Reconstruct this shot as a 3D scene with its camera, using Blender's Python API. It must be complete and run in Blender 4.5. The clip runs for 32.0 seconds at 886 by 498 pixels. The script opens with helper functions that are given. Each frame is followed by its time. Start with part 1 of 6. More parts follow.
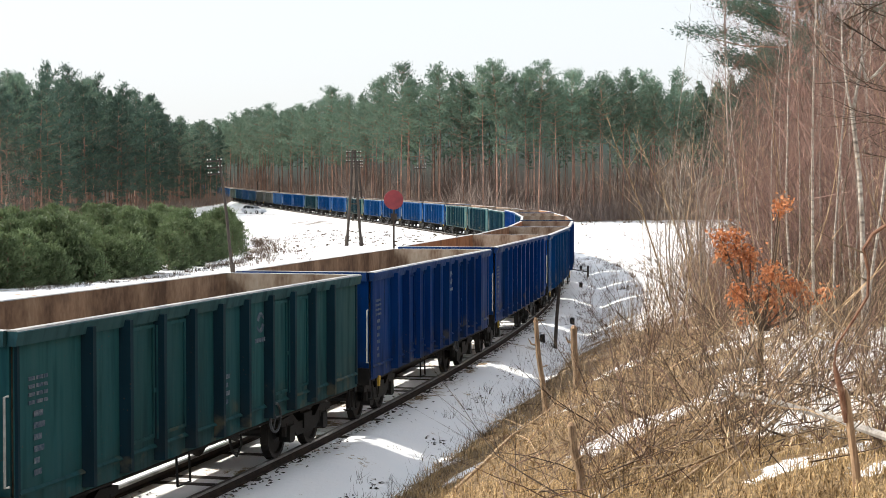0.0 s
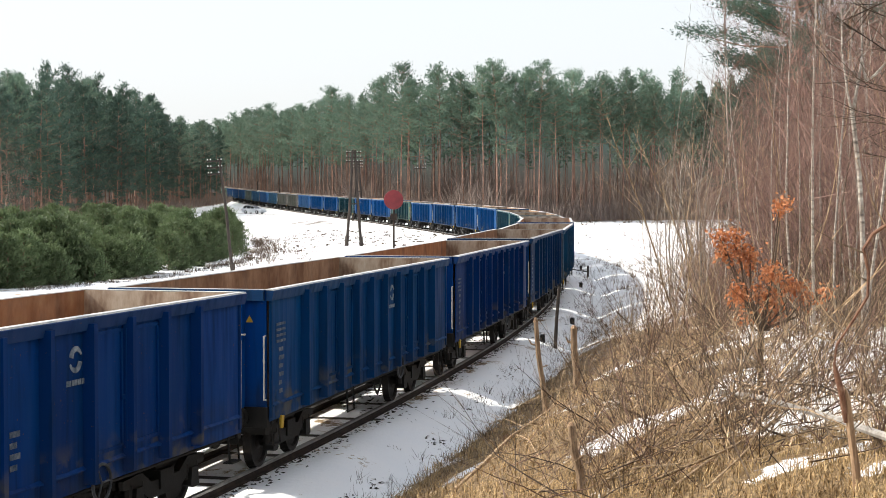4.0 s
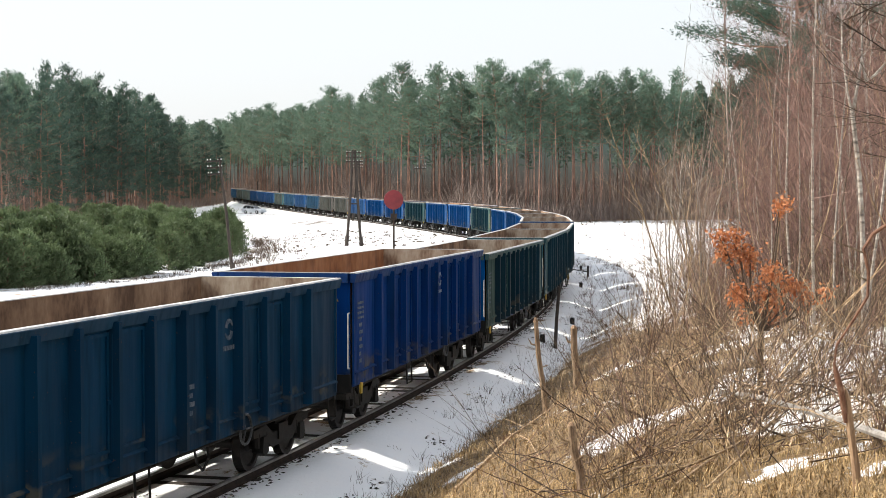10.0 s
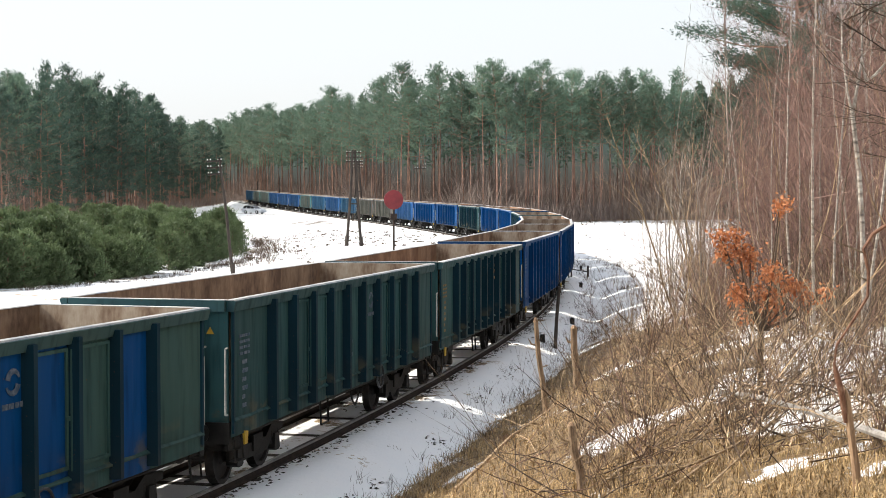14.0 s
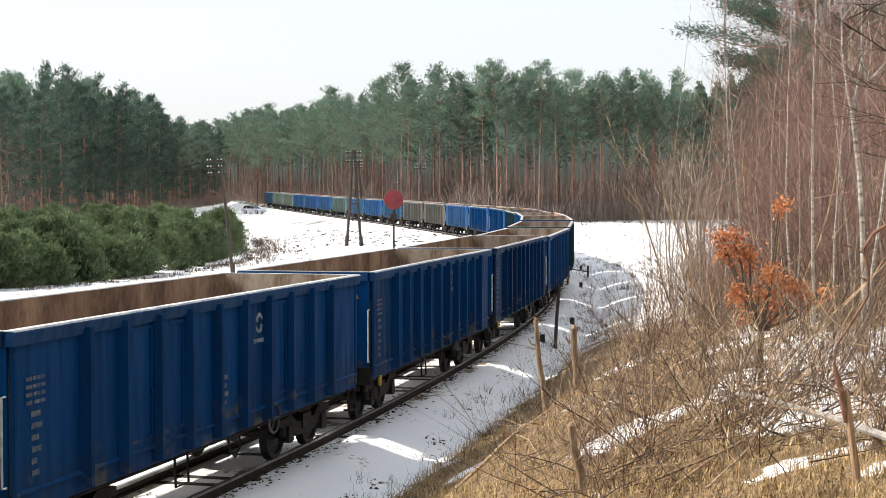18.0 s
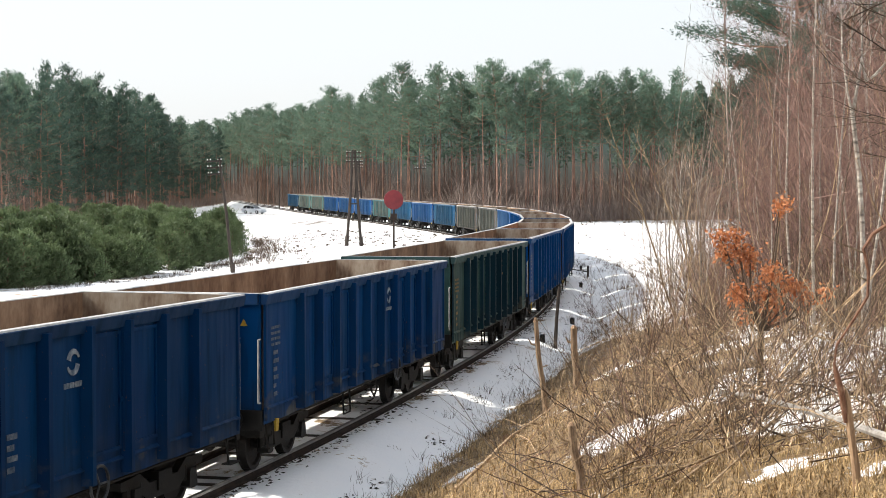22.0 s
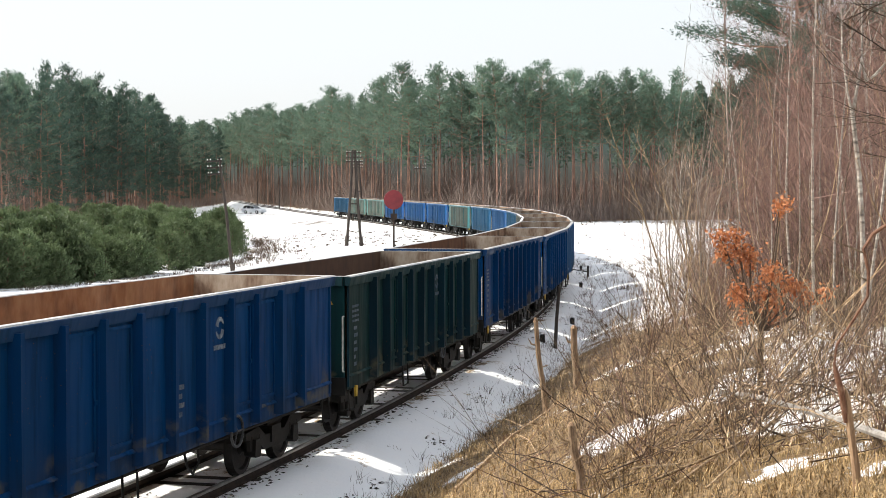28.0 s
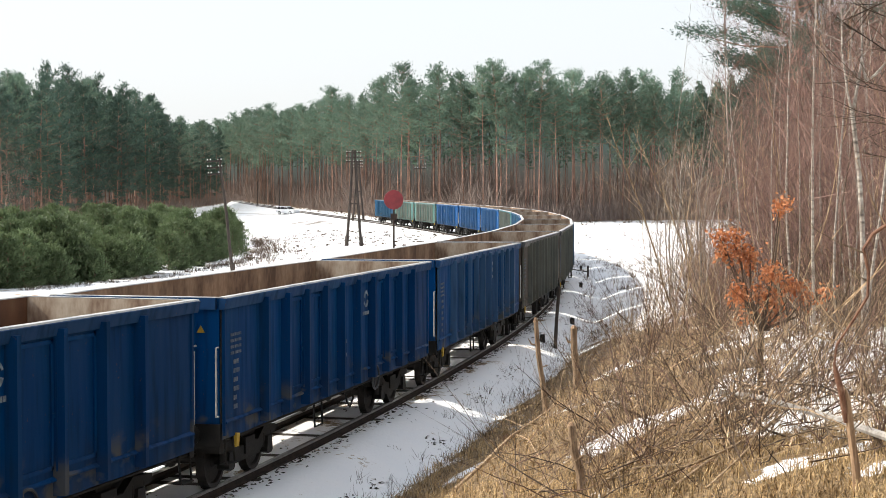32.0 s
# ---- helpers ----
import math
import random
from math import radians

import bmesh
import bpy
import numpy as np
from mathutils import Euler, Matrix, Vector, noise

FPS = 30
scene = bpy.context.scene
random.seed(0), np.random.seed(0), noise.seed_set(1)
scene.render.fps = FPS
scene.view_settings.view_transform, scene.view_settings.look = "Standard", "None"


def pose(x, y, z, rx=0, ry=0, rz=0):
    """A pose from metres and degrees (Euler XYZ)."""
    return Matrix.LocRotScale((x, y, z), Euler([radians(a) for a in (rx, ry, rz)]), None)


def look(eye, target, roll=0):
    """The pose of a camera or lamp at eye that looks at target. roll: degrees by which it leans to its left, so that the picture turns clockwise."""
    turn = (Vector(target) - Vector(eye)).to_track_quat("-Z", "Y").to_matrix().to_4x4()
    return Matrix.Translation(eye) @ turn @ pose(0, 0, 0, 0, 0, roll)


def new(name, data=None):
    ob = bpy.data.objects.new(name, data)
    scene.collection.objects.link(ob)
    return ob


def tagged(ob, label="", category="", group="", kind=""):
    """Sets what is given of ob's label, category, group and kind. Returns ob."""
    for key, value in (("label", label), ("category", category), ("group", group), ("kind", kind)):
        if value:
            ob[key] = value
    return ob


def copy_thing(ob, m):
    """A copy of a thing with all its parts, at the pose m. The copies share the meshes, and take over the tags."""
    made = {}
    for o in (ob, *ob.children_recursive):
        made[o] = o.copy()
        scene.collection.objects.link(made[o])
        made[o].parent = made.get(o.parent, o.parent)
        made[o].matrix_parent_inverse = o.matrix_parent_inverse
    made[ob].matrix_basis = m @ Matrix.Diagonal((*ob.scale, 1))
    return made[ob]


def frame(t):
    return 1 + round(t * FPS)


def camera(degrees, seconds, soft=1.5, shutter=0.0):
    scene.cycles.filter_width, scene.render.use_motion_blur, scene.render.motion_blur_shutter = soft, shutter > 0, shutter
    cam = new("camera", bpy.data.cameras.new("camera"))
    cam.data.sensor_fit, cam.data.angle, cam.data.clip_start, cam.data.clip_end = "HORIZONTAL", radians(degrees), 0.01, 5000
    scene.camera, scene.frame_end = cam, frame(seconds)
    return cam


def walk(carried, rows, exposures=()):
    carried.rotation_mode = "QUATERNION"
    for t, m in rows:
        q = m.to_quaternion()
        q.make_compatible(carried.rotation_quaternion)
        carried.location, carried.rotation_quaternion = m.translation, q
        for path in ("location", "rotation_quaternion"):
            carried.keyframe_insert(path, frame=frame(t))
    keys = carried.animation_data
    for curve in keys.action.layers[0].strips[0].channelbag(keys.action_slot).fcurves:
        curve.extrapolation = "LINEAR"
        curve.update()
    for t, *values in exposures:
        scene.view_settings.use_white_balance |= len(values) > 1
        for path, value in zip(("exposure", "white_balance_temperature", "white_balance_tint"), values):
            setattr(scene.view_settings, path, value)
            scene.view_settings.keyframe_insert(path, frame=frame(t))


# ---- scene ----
cam = camera(31.17, 32.0, soft=0.8)
EYE = Vector((0, 0, 4.736))
walk(cam, [(0.0, look(EYE, (0, 100, 4.736 - 3.553))), (32.0, look(EYE, (0, 100, 4.736 - 3.553)))],
     exposures=[(0.0, 0.49), (32.0, 0.49)])

# ---- daylight: low spring sun from the south, thin white veil over the sky ----
SUN_DIR = Vector((-0.965, 0.14, 0.85)).normalized()
world = bpy.data.worlds.new("sky")
scene.world = world
world.use_nodes = True
wn, wl = world.node_tree.nodes, world.node_tree.links
wn.clear()
sky = wn.new("ShaderNodeTexSky")
sky.sky_type, sky.sun_disc = "NISHITA", False
sky.sun_elevation = math.asin(SUN_DIR.z)
sky.sun_rotation = math.atan2(SUN_DIR.x, SUN_DIR.y)
sky.dust_density = 3.0
veil = wn.new("ShaderNodeMix")
veil.data_type = "RGBA"
veil.inputs[0].default_value = 0.6
veil.inputs[7].default_value = (8.4, 8.6, 8.9, 1)
wback = wn.new("ShaderNodeBackground")
wback.inputs[1].default_value = 0.109
wout = wn.new("ShaderNodeOutputWorld")
wl.new(sky.outputs[0], veil.inputs[6])
wl.new(veil.outputs[2], wback.inputs[0])
wl.new(wback.outputs[0], wout.inputs[0])
sun = new("sun", bpy.data.lights.new("sun", "SUN"))
sun.data.energy, sun.data.angle, sun.data.color = 4.9, radians(1.0), (1.0, 0.94, 0.84)
sun.matrix_world = look(SUN_DIR * 100, (0, 0, 0))

# ---- the line of the railway: arc length u from a point near the bank, bends to the left as it runs away ----
KNOTS = [-20, 20, 45, 70, 95, 120, 150, 190, 250, 330, 450]
CURVE = [-0.006211, -0.002208, -0.003129, -0.002761, -0.002329, -0.004251, -0.001668, -0.000669, -0.000021, 0.000084, -0.000013]
SPEED = 8.6
PITCH = 14.04
US = np.arange(-60, 640, 0.5)


def track_line():
    k = np.interp(US, KNOTS, CURVE)
    h = np.cumsum(k) * 0.5
    i0 = int(np.argmin(abs(US)))
    h = h - h[i0] + 0.266363
    x, y = np.cumsum(np.sin(h)) * 0.5, np.cumsum(np.cos(h)) * 0.5
    w = np.clip(US, 0, 450) / 100
    return x - x[i0] - 5.2915, y - y[i0] + 22.44, -0.08808 * w + 0.19988 * w * w, h


TX, TY, TZ, TH = track_line()


def rail_point(u, off=0.0, up=0.0):
    x, y, z, h = (float(np.interp(u, US, a)) for a in (TX, TY, TZ, TH))
    return Vector((x + off * math.cos(h), y - off * math.sin(h), z + up))


def rail_pose(u):
    h = float(np.interp(u, US, TH))
    return Matrix.Translation(rail_point(u)) @ Matrix.Rotation(math.pi / 2 - h, 4, "Z")


def smooth(a, b, v):
    t = np.clip((v - a) / (b - a), 0, 1)
    return t * t * (3 - 2 * t)


def wave(x, y):
    return (np.sin(x * 0.31 + 1.3 * np.sin(y * 0.17)) + np.sin(y * 0.43 + 1.1 * np.sin(x * 0.23 + 2)) + 0.6 * np.sin(x * 0.9 + y * 0.7) + 0.6 * np.sin(x * 1.3 - y * 0.8 + 1)) / 3.2


def off_track(x, y):
    """Signed distance from the track's centre line, right side positive, and the rail level there."""
    x, y = np.atleast_1d(np.asarray(x, float)), np.atleast_1d(np.asarray(y, float))
    q, z = np.empty(x.shape), np.empty(x.shape)
    sx, sy, sz, sh = TX[::2], TY[::2], TZ[::2], TH[::2]
    for i in range(0, len(x), 4000):
        dx, dy = x[i:i + 4000, None] - sx, y[i:i + 4000, None] - sy
        j = np.argmin(dx * dx + dy * dy, axis=1)
        r = np.arange(len(j))
        q[i:i + 4000] = dx[r, j] * np.cos(sh[j]) - dy[r, j] * np.sin(sh[j])
        z[i:i + 4000] = sz[j]
    return q, z


def ground_height(x, y):
    x, y = np.atleast_1d(np.asarray(x, float)), np.atleast_1d(np.asarray(y, float))
    q, zr = off_track(x, y)
    base = np.interp(y, TY, TZ)
    base = base + (zr - base) * (1 - smooth(8, 30, abs(q)))
    w = wave(x, y)
    bed = -0.185 - 0.38 * smooth(1.3, 2.9, abs(q))
    z = base + bed + 0.05 * w * smooth(2.4, 4.5, abs(q)) + 0.12 * wave(x * 0.2, y * 0.2) * smooth(6, 20, abs(q))
    cap = np.interp(y, [-40, 12, 35, 60, 95, 130], [4.0, 3.7, 2.7, 1.4, 0.35, 0.0]) * (1 - 0.15 * smooth(14, 40, q))
    rise = 0.46 * np.clip(q - 3.05, 0, None)
    bank = cap * (1 - np.exp(-rise / np.maximum(cap, 0.01) * 1.15)) * (1 + 0.08 * w)
    return z + np.where(q > 3.05, bank, 0)


def ground_at(x, y):
    return float(ground_height(x, y)[0])

# ---- materials ----
def rgb(c):
    return (c[0], c[1], c[2], 1)


def material(name, rough=0.7, metal=0.0, spec=0.4):
    m = bpy.data.materials.new(name)
    m.use_nodes = True
    b = m.node_tree.nodes["Principled BSDF"]
    b.inputs["Roughness"].default_value, b.inputs["Metallic"].default_value = rough, metal
    b.inputs["Specular IOR Level"].default_value = spec
    return m, m.node_tree.nodes, m.node_tree.links, b


def noise_node(n, l, scale, detail=4, space="Object", stretch=(1, 1, 1), rough=0.55):
    co, mp, tx = n.new("ShaderNodeTexCoord"), n.new("ShaderNodeMapping"), n.new("ShaderNodeTexNoise")
    mp.inputs["Scale"].default_value = stretch
    tx.inputs["Scale"].default_value, tx.inputs["Detail"].default_value, tx.inputs["Roughness"].default_value = scale, detail, rough
    l.new(co.outputs[space], mp.inputs[0])
    l.new(mp.outputs[0], tx.inputs["Vector"])
    return tx.outputs["Fac"]


def ramp(n, l, fac, stops):
    r = n.new("ShaderNodeValToRGB")
    e = r.color_ramp.elements
    while len(e) < len(stops):
        e.new(0.5)
    for k, (p, c) in enumerate(stops):
        e[k].position, e[k].color = p, rgb(c)
    l.new(fac, r.inputs[0])
    return r.outputs[0]


def mixed(n, l, fac, a, b):
    m = n.new("ShaderNodeMix")
    m.data_type = "RGBA"
    for v, s in ((fac, 0), (a, 6), (b, 7)):
        if isinstance(v, (int, float)):
            m.inputs[s].default_value = v
        elif isinstance(v, tuple):
            m.inputs[s].default_value = rgb(v)
        else:
            l.new(v, m.inputs[s])
    return m.outputs[2]


def bump(n, l, b, height, strength=0.3, dist=0.02):
    u = n.new("ShaderNodeBump")
    u.inputs["Strength"].default_value, u.inputs["Distance"].default_value = strength, dist
    l.new(height, u.inputs["Height"])
    l.new(u.outputs[0], b.inputs["Normal"])


def simple(name, stops, scale, rough=0.75, metal=0.0, strength=0.3, dist=0.01, stretch=(1, 1, 1), space="Object", each=0.0, spec=0.3, islands=None):
    """Colour from two noises (patches and grain), relief from the finer one; each: how far single objects differ in brightness; islands: the range over loose pieces of one mesh."""
    m, n, l, b = material(name, rough, metal, spec)
    big, fine = noise_node(n, l, scale, 5, space, stretch), noise_node(n, l, scale * 9, 3, space, stretch)
    mul = n.new("ShaderNodeMath")
    mul.operation, mul.inputs[1].default_value, mul.inputs[2].default_value = "MULTIPLY_ADD", 0.35, 0.0
    l.new(fine, mul.inputs[0])
    l.new(big, mul.inputs[2])
    sub = n.new("ShaderNodeMath")
    sub.operation, sub.inputs[1].default_value = "SUBTRACT", 0.175
    l.new(mul.outputs[0], sub.inputs[0])
    col = ramp(n, l, sub.outputs[0], stops)
    if each:
        oi, hsv, mr = n.new("ShaderNodeObjectInfo"), n.new("ShaderNodeHueSaturation"), n.new("ShaderNodeMapRange")
        mr.inputs[3].default_value, mr.inputs[4].default_value = 1 - each, 1 + each
        l.new(oi.outputs["Random"], mr.inputs[0])
        l.new(mr.outputs[0], hsv.inputs["Value"])
        l.new(col, hsv.inputs["Color"])
        col = hsv.outputs[0]
    if islands:
        geo, hsv, mr = n.new("ShaderNodeNewGeometry"), n.new("ShaderNodeHueSaturation"), n.new("ShaderNodeMapRange")
        mr.inputs[3].default_value, mr.inputs[4].default_value = islands
        l.new(geo.outputs["Random Per Island"], mr.inputs[0])
        l.new(mr.outputs[0], hsv.inputs["Value"])
        l.new(col, hsv.inputs["Color"])
        col = hsv.outputs[0]
    l.new(col, b.inputs["Base Color"])
    bump(n, l, b, fine, strength, dist)
    return m


def paint_material():
    """Worn wagon paint: the object's own colour, faded in streaks, grime, rust specks, and scrapes to the bare undercoat low on the sides."""
    m, n, l, b = material("wagon_paint", 0.5, 0.0, 0.5)
    b.inputs["IOR"].default_value = 1.14
    oi, co = n.new("ShaderNodeObjectInfo"), n.new("ShaderNodeTexCoord")
    far, spot = n.new("ShaderNodeMath"), n.new("ShaderNodeVectorMath")
    far.operation, far.inputs[1].default_value = "MULTIPLY", 57.0
    l.new(oi.outputs["Random"], far.inputs[0])
    spot.operation = "ADD"
    l.new(co.outputs["Object"], spot.inputs[0])
    l.new(far.outputs[0], spot.inputs[1])

    def grain(scale, detail, stretch=(1, 1, 1)):
        mp, tx = n.new("ShaderNodeMapping"), n.new("ShaderNodeTexNoise")
        mp.inputs["Scale"].default_value = stretch
        tx.inputs["Scale"].default_value, tx.inputs["Detail"].default_value = scale, detail
        l.new(spot.outputs[0], mp.inputs[0])
        l.new(mp.outputs[0], tx.inputs["Vector"])
        return tx.outputs["Fac"]

    def low(top, full, amount, fac):
        """Amount that grows from the height top down to full, broken up by fac."""
        mr, ad = n.new("ShaderNodeMapRange"), n.new("ShaderNodeMath")
        mr.inputs[1].default_value, mr.inputs[2].default_value, mr.inputs[3].default_value, mr.inputs[4].default_value = full, top, amount, 0.0
        l.new(sep.outputs["Z"], mr.inputs[0])
        ad.operation = "MULTIPLY"
        l.new(mr.outputs[0], ad.inputs[0])
        l.new(fac, ad.inputs[1])
        return ad.outputs[0]

    sep = n.new("ShaderNodeSeparateXYZ")
    l.new(co.outputs["Object"], sep.inputs[0])
    fade, streak, fine, blot = grain(1.1, 5, (1, 1, 0.35)), grain(3.0, 4, (2.2, 2.2, 0.25)), grain(22, 4), grain(1.5, 7, (1, 1, 1.4))
    col = mixed(n, l, ramp(n, l, fade, [(0.42, (0, 0, 0)), (0.8, (0.12, 0.12, 0.12))]), oi.outputs["Color"], (0.02, 0.12, 0.20))
    col = mixed(n, l, ramp(n, l, streak, [(0.52, (0, 0, 0)), (0.78, (0.6, 0.6, 0.6))]), col, (0.007, 0.016, 0.024))
    col = mixed(n, l, ramp(n, l, fine, [(0.68, (0, 0, 0)), (0.76, (0.7, 0.7, 0.7))]), col, (0.12, 0.06, 0.03))
    col = mixed(n, l, low(1.75, 0.95, 0.55, ramp(n, l, grain(2.6, 5), [(0.35, (0, 0, 0)), (0.65, (1, 1, 1))])), col, (0.030, 0.032, 0.030))
    col = mixed(n, l, low(1.62, 1.3, 0.6, ramp(n, l, blot, [(0.57, (0, 0, 0)), (0.66, (1, 1, 1))])), col, (0.11, 0.10, 0.065))
    l.new(col, b.inputs["Base Color"])
    l.new(ramp(n, l, streak, [(0.3, (0.42, 0.42, 0.42)), (0.7, (0.7, 0.7, 0.7))]), b.inputs["Roughness"])
    bump(n, l, b, fade, 0.25, 0.02)
    return m


def foliage(name, stops, scale, each=0.25, through_part=0.42):
    """Needles and leaves: colour varies by clump and tree, and some light passes through them."""
    m = simple(name, stops, scale, 0.55, each=each, strength=0.0, spec=0.25)
    n, l = m.node_tree.nodes, m.node_tree.links
    b = n["Principled BSDF"]
    tl, mx = n.new("ShaderNodeBsdfTranslucent"), n.new("ShaderNodeMixShader")
    l.new(b.inputs["Base Color"].links[0].from_socket, tl.inputs[0])
    mx.inputs[0].default_value = through_part
    l.new(b.outputs[0], mx.inputs[1])
    l.new(tl.outputs[0], mx.inputs[2])
    l.new(mx.outputs[0], n["Material Output"].inputs[0])
    return m


PAINT = paint_material()
RUST = simple("rusty_inside", [(0.3, (0.085, 0.056, 0.04)), (0.45, (0.19, 0.13, 0.088)), (0.6, (0.29, 0.21, 0.145)), (0.75, (0.38, 0.31, 0.235))], 1.3, 0.85, stretch=(1, 1, 0.5), each=0.2)


def rusted(m):
    """The wagon's own share of fresh orange rust (alpha of its colour) over the grey-brown; above 1 it turns almost
    black.
    """
    n, l = m.node_tree.nodes, m.node_tree.links
    b, oi = n["Principled BSDF"], n.new("ShaderNodeObjectInfo")
    old = b.inputs["Base Color"].links[0].from_socket
    fresh = ramp(n, l, noise_node(n, l, 2.2, 5, stretch=(1, 1, 0.6)), [(0.3, (0.16, 0.06, 0.022)), (0.5, (0.34, 0.135, 0.045)), (0.7, (0.46, 0.24, 0.10))])
    sub = n.new("ShaderNodeMath")
    sub.operation, sub.inputs[1].default_value, sub.use_clamp = "SUBTRACT", 1.0, True
    l.new(oi.outputs["Alpha"], sub.inputs[0])
    l.new(mixed(n, l, sub.outputs[0], mixed(n, l, oi.outputs["Alpha"], old, fresh), (0.05, 0.038, 0.032)), b.inputs["Base Color"])


rusted(RUST)
# Paler rust for the ends' inner faces: grazing sunlight put into the colour.
LIT_RUST = simple("sunlit_end_inside", [(0.3, (0.14, 0.085, 0.06)), (0.45, (0.28, 0.21, 0.15)), (0.6, (0.42, 0.35, 0.27)), (0.75, (0.52, 0.47, 0.39))], 1.6, 0.85, stretch=(1, 1, 0.4), each=0.25)
RIM = simple("worn_rim_metal", [(0.3, (0.22, 0.25, 0.28)), (0.5, (0.42, 0.42, 0.41)), (0.7, (0.60, 0.58, 0.54))], 2.0, 0.5, 0.1, each=0.25)
IRON = simple("dirty_iron", [(0.3, (0.006, 0.006, 0.0055)), (0.6, (0.013, 0.012, 0.0105)), (0.8, (0.028, 0.022, 0.018))], 4, 0.7, 0.2)
WHEEL = simple("wheel_steel", [(0.3, (0.008, 0.0075, 0.007)), (0.7, (0.022, 0.018, 0.016))], 6, 0.65, 0.2)
RAILHEAD = simple("polished_rail", [(0.3, (0.14, 0.135, 0.13)), (0.7, (0.34, 0.33, 0.31))], 3, 0.35, 0.9)
RAILSIDE = simple("rusty_rail_side", [(0.3, (0.011, 0.008, 0.007)), (0.7, (0.042, 0.027, 0.02))], 5, 0.85)
PALEPAINT = simple("pale_worn_paint", [(0.3, (0.26, 0.27, 0.26)), (0.7, (0.52, 0.52, 0.49))], 9, 0.6)
FADED = simple("faded_stencil_paint", [(0.3, (0.015, 0.045, 0.09)), (0.5, (0.07, 0.10, 0.14)), (0.75, (0.19, 0.21, 0.24))], 14, 0.7)
MARKING = simple("pale_marking_paint", [(0.3, (0.04, 0.08, 0.13)), (0.5, (0.17, 0.21, 0.26)), (0.7, (0.34, 0.38, 0.41))], 11, 0.65)
STEELGREY = simple("dull_grey_steel", [(0.3, (0.03, 0.033, 0.036)), (0.7, (0.09, 0.095, 0.10))], 6, 0.6, 0.3)
YELLOW = simple("yellow_paint", [(0.3, (0.30, 0.19, 0.02)), (0.7, (0.55, 0.36, 0.04))], 9, 0.55)
OCHRE = simple("faded_ochre_paint", [(0.3, (0.09, 0.07, 0.035)), (0.7, (0.26, 0.16, 0.05))], 9, 0.7)
REDDISC = simple("red_signal_paint", [(0.3, (0.13, 0.018, 0.022)), (0.7, (0.21, 0.028, 0.034))], 3, 0.45)
DARKBARK = simple("dark_oak_bark", [(0.3, (0.06, 0.042, 0.029)), (0.55, (0.14, 0.095, 0.062)), (0.75, (0.25, 0.165, 0.10))], 6, 0.85, stretch=(2, 2, 0.6), islands=(0.15, 1.0))
SLEEPER = simple("oiled_sleeper_wood", [(0.3, (0.02, 0.016, 0.013)), (0.7, (0.075, 0.06, 0.048))], 3, 0.9, stretch=(1, 6, 1), each=0.3)
STONE = simple("ballast_stone", [(0.3, (0.018, 0.016, 0.014)), (0.7, (0.07, 0.062, 0.055))], 12, 0.9)
POLEWOOD = simple("weathered_pole_wood", [(0.3, (0.025, 0.02, 0.017)), (0.7, (0.08, 0.065, 0.055))], 4, 0.85, stretch=(3, 3, 0.3))
PORCELAIN = simple("white_porcelain", [(0.3, (0.7, 0.7, 0.7)), (0.7, (0.82, 0.82, 0.82))], 5, 0.2)
PINEBARK = simple("pine_bark", [(0.3, (0.12, 0.075, 0.06)), (0.55, (0.26, 0.155, 0.115)), (0.75, (0.44, 0.27, 0.19))], 2.5, 0.9, stretch=(2, 2, 0.5), each=0.3)
# Needles lighter than their own tone: haze over the far wood put into the colour.
NEEDLE_HAZED = foliage("pine_needles", [(0.3, (0.100, 0.160, 0.124)), (0.55, (0.150, 0.222, 0.162)), (0.8, (0.195, 0.255, 0.168))], 0.5, 0.25, 0.5)
# Darker copy of the needles: the backlit wood's shade put into the colour.
NEEDLE_SHADED = foliage("shaded_pine_needles", [(0.3, (0.046, 0.082, 0.066)), (0.55, (0.072, 0.118, 0.088)), (0.8, (0.105, 0.145, 0.095))], 0.5, 0.25, 0.4)
NEEDLE_YOUNG = foliage("young_pine_needles", [(0.3, (0.075, 0.112, 0.054)), (0.55, (0.118, 0.160, 0.076)), (0.8, (0.168, 0.205, 0.10))], 1.2)
BARK = simple("thin_brown_bark", [(0.3, (0.13, 0.082, 0.045)), (0.5, (0.34, 0.232, 0.135)), (0.72, (0.66, 0.50, 0.315))], 6, 0.8, stretch=(2, 2, 0.6), each=0.2, islands=(0.2, 1.5))
PALETWIG = simple("pale_tan_twig", [(0.3, (0.16, 0.115, 0.085)), (0.55, (0.32, 0.24, 0.18)), (0.75, (0.50, 0.40, 0.31))], 5, 0.8, each=0.2, islands=(0.4, 1.3))
DARKTWIG = simple("dark_reddish_twig", [(0.3, (0.055, 0.031, 0.023)), (0.55, (0.15, 0.088, 0.063)), (0.75, (0.29, 0.18, 0.13))], 5, 0.8, islands=(0.4, 1.4))
BROWNBRUSH = simple("brown_undergrowth", [(0.3, (0.105, 0.078, 0.066)), (0.55, (0.19, 0.146, 0.124)), (0.75, (0.29, 0.23, 0.195))], 0.7, 0.8, each=0.2)
REDTWIG = simple("reddish_twig_bark", [(0.3, (0.12, 0.068, 0.056)), (0.55, (0.25, 0.15, 0.12)), (0.75, (0.42, 0.275, 0.22))], 3, 0.8, each=0.2, islands=(0.3, 1.35))
BIRCH = simple("pale_birch_bark", [(0.28, (0.08, 0.068, 0.06)), (0.45, (0.24, 0.20, 0.165)), (0.72, (0.46, 0.41, 0.35))], 5, 0.7, stretch=(1, 1, 2.5), each=0.2)
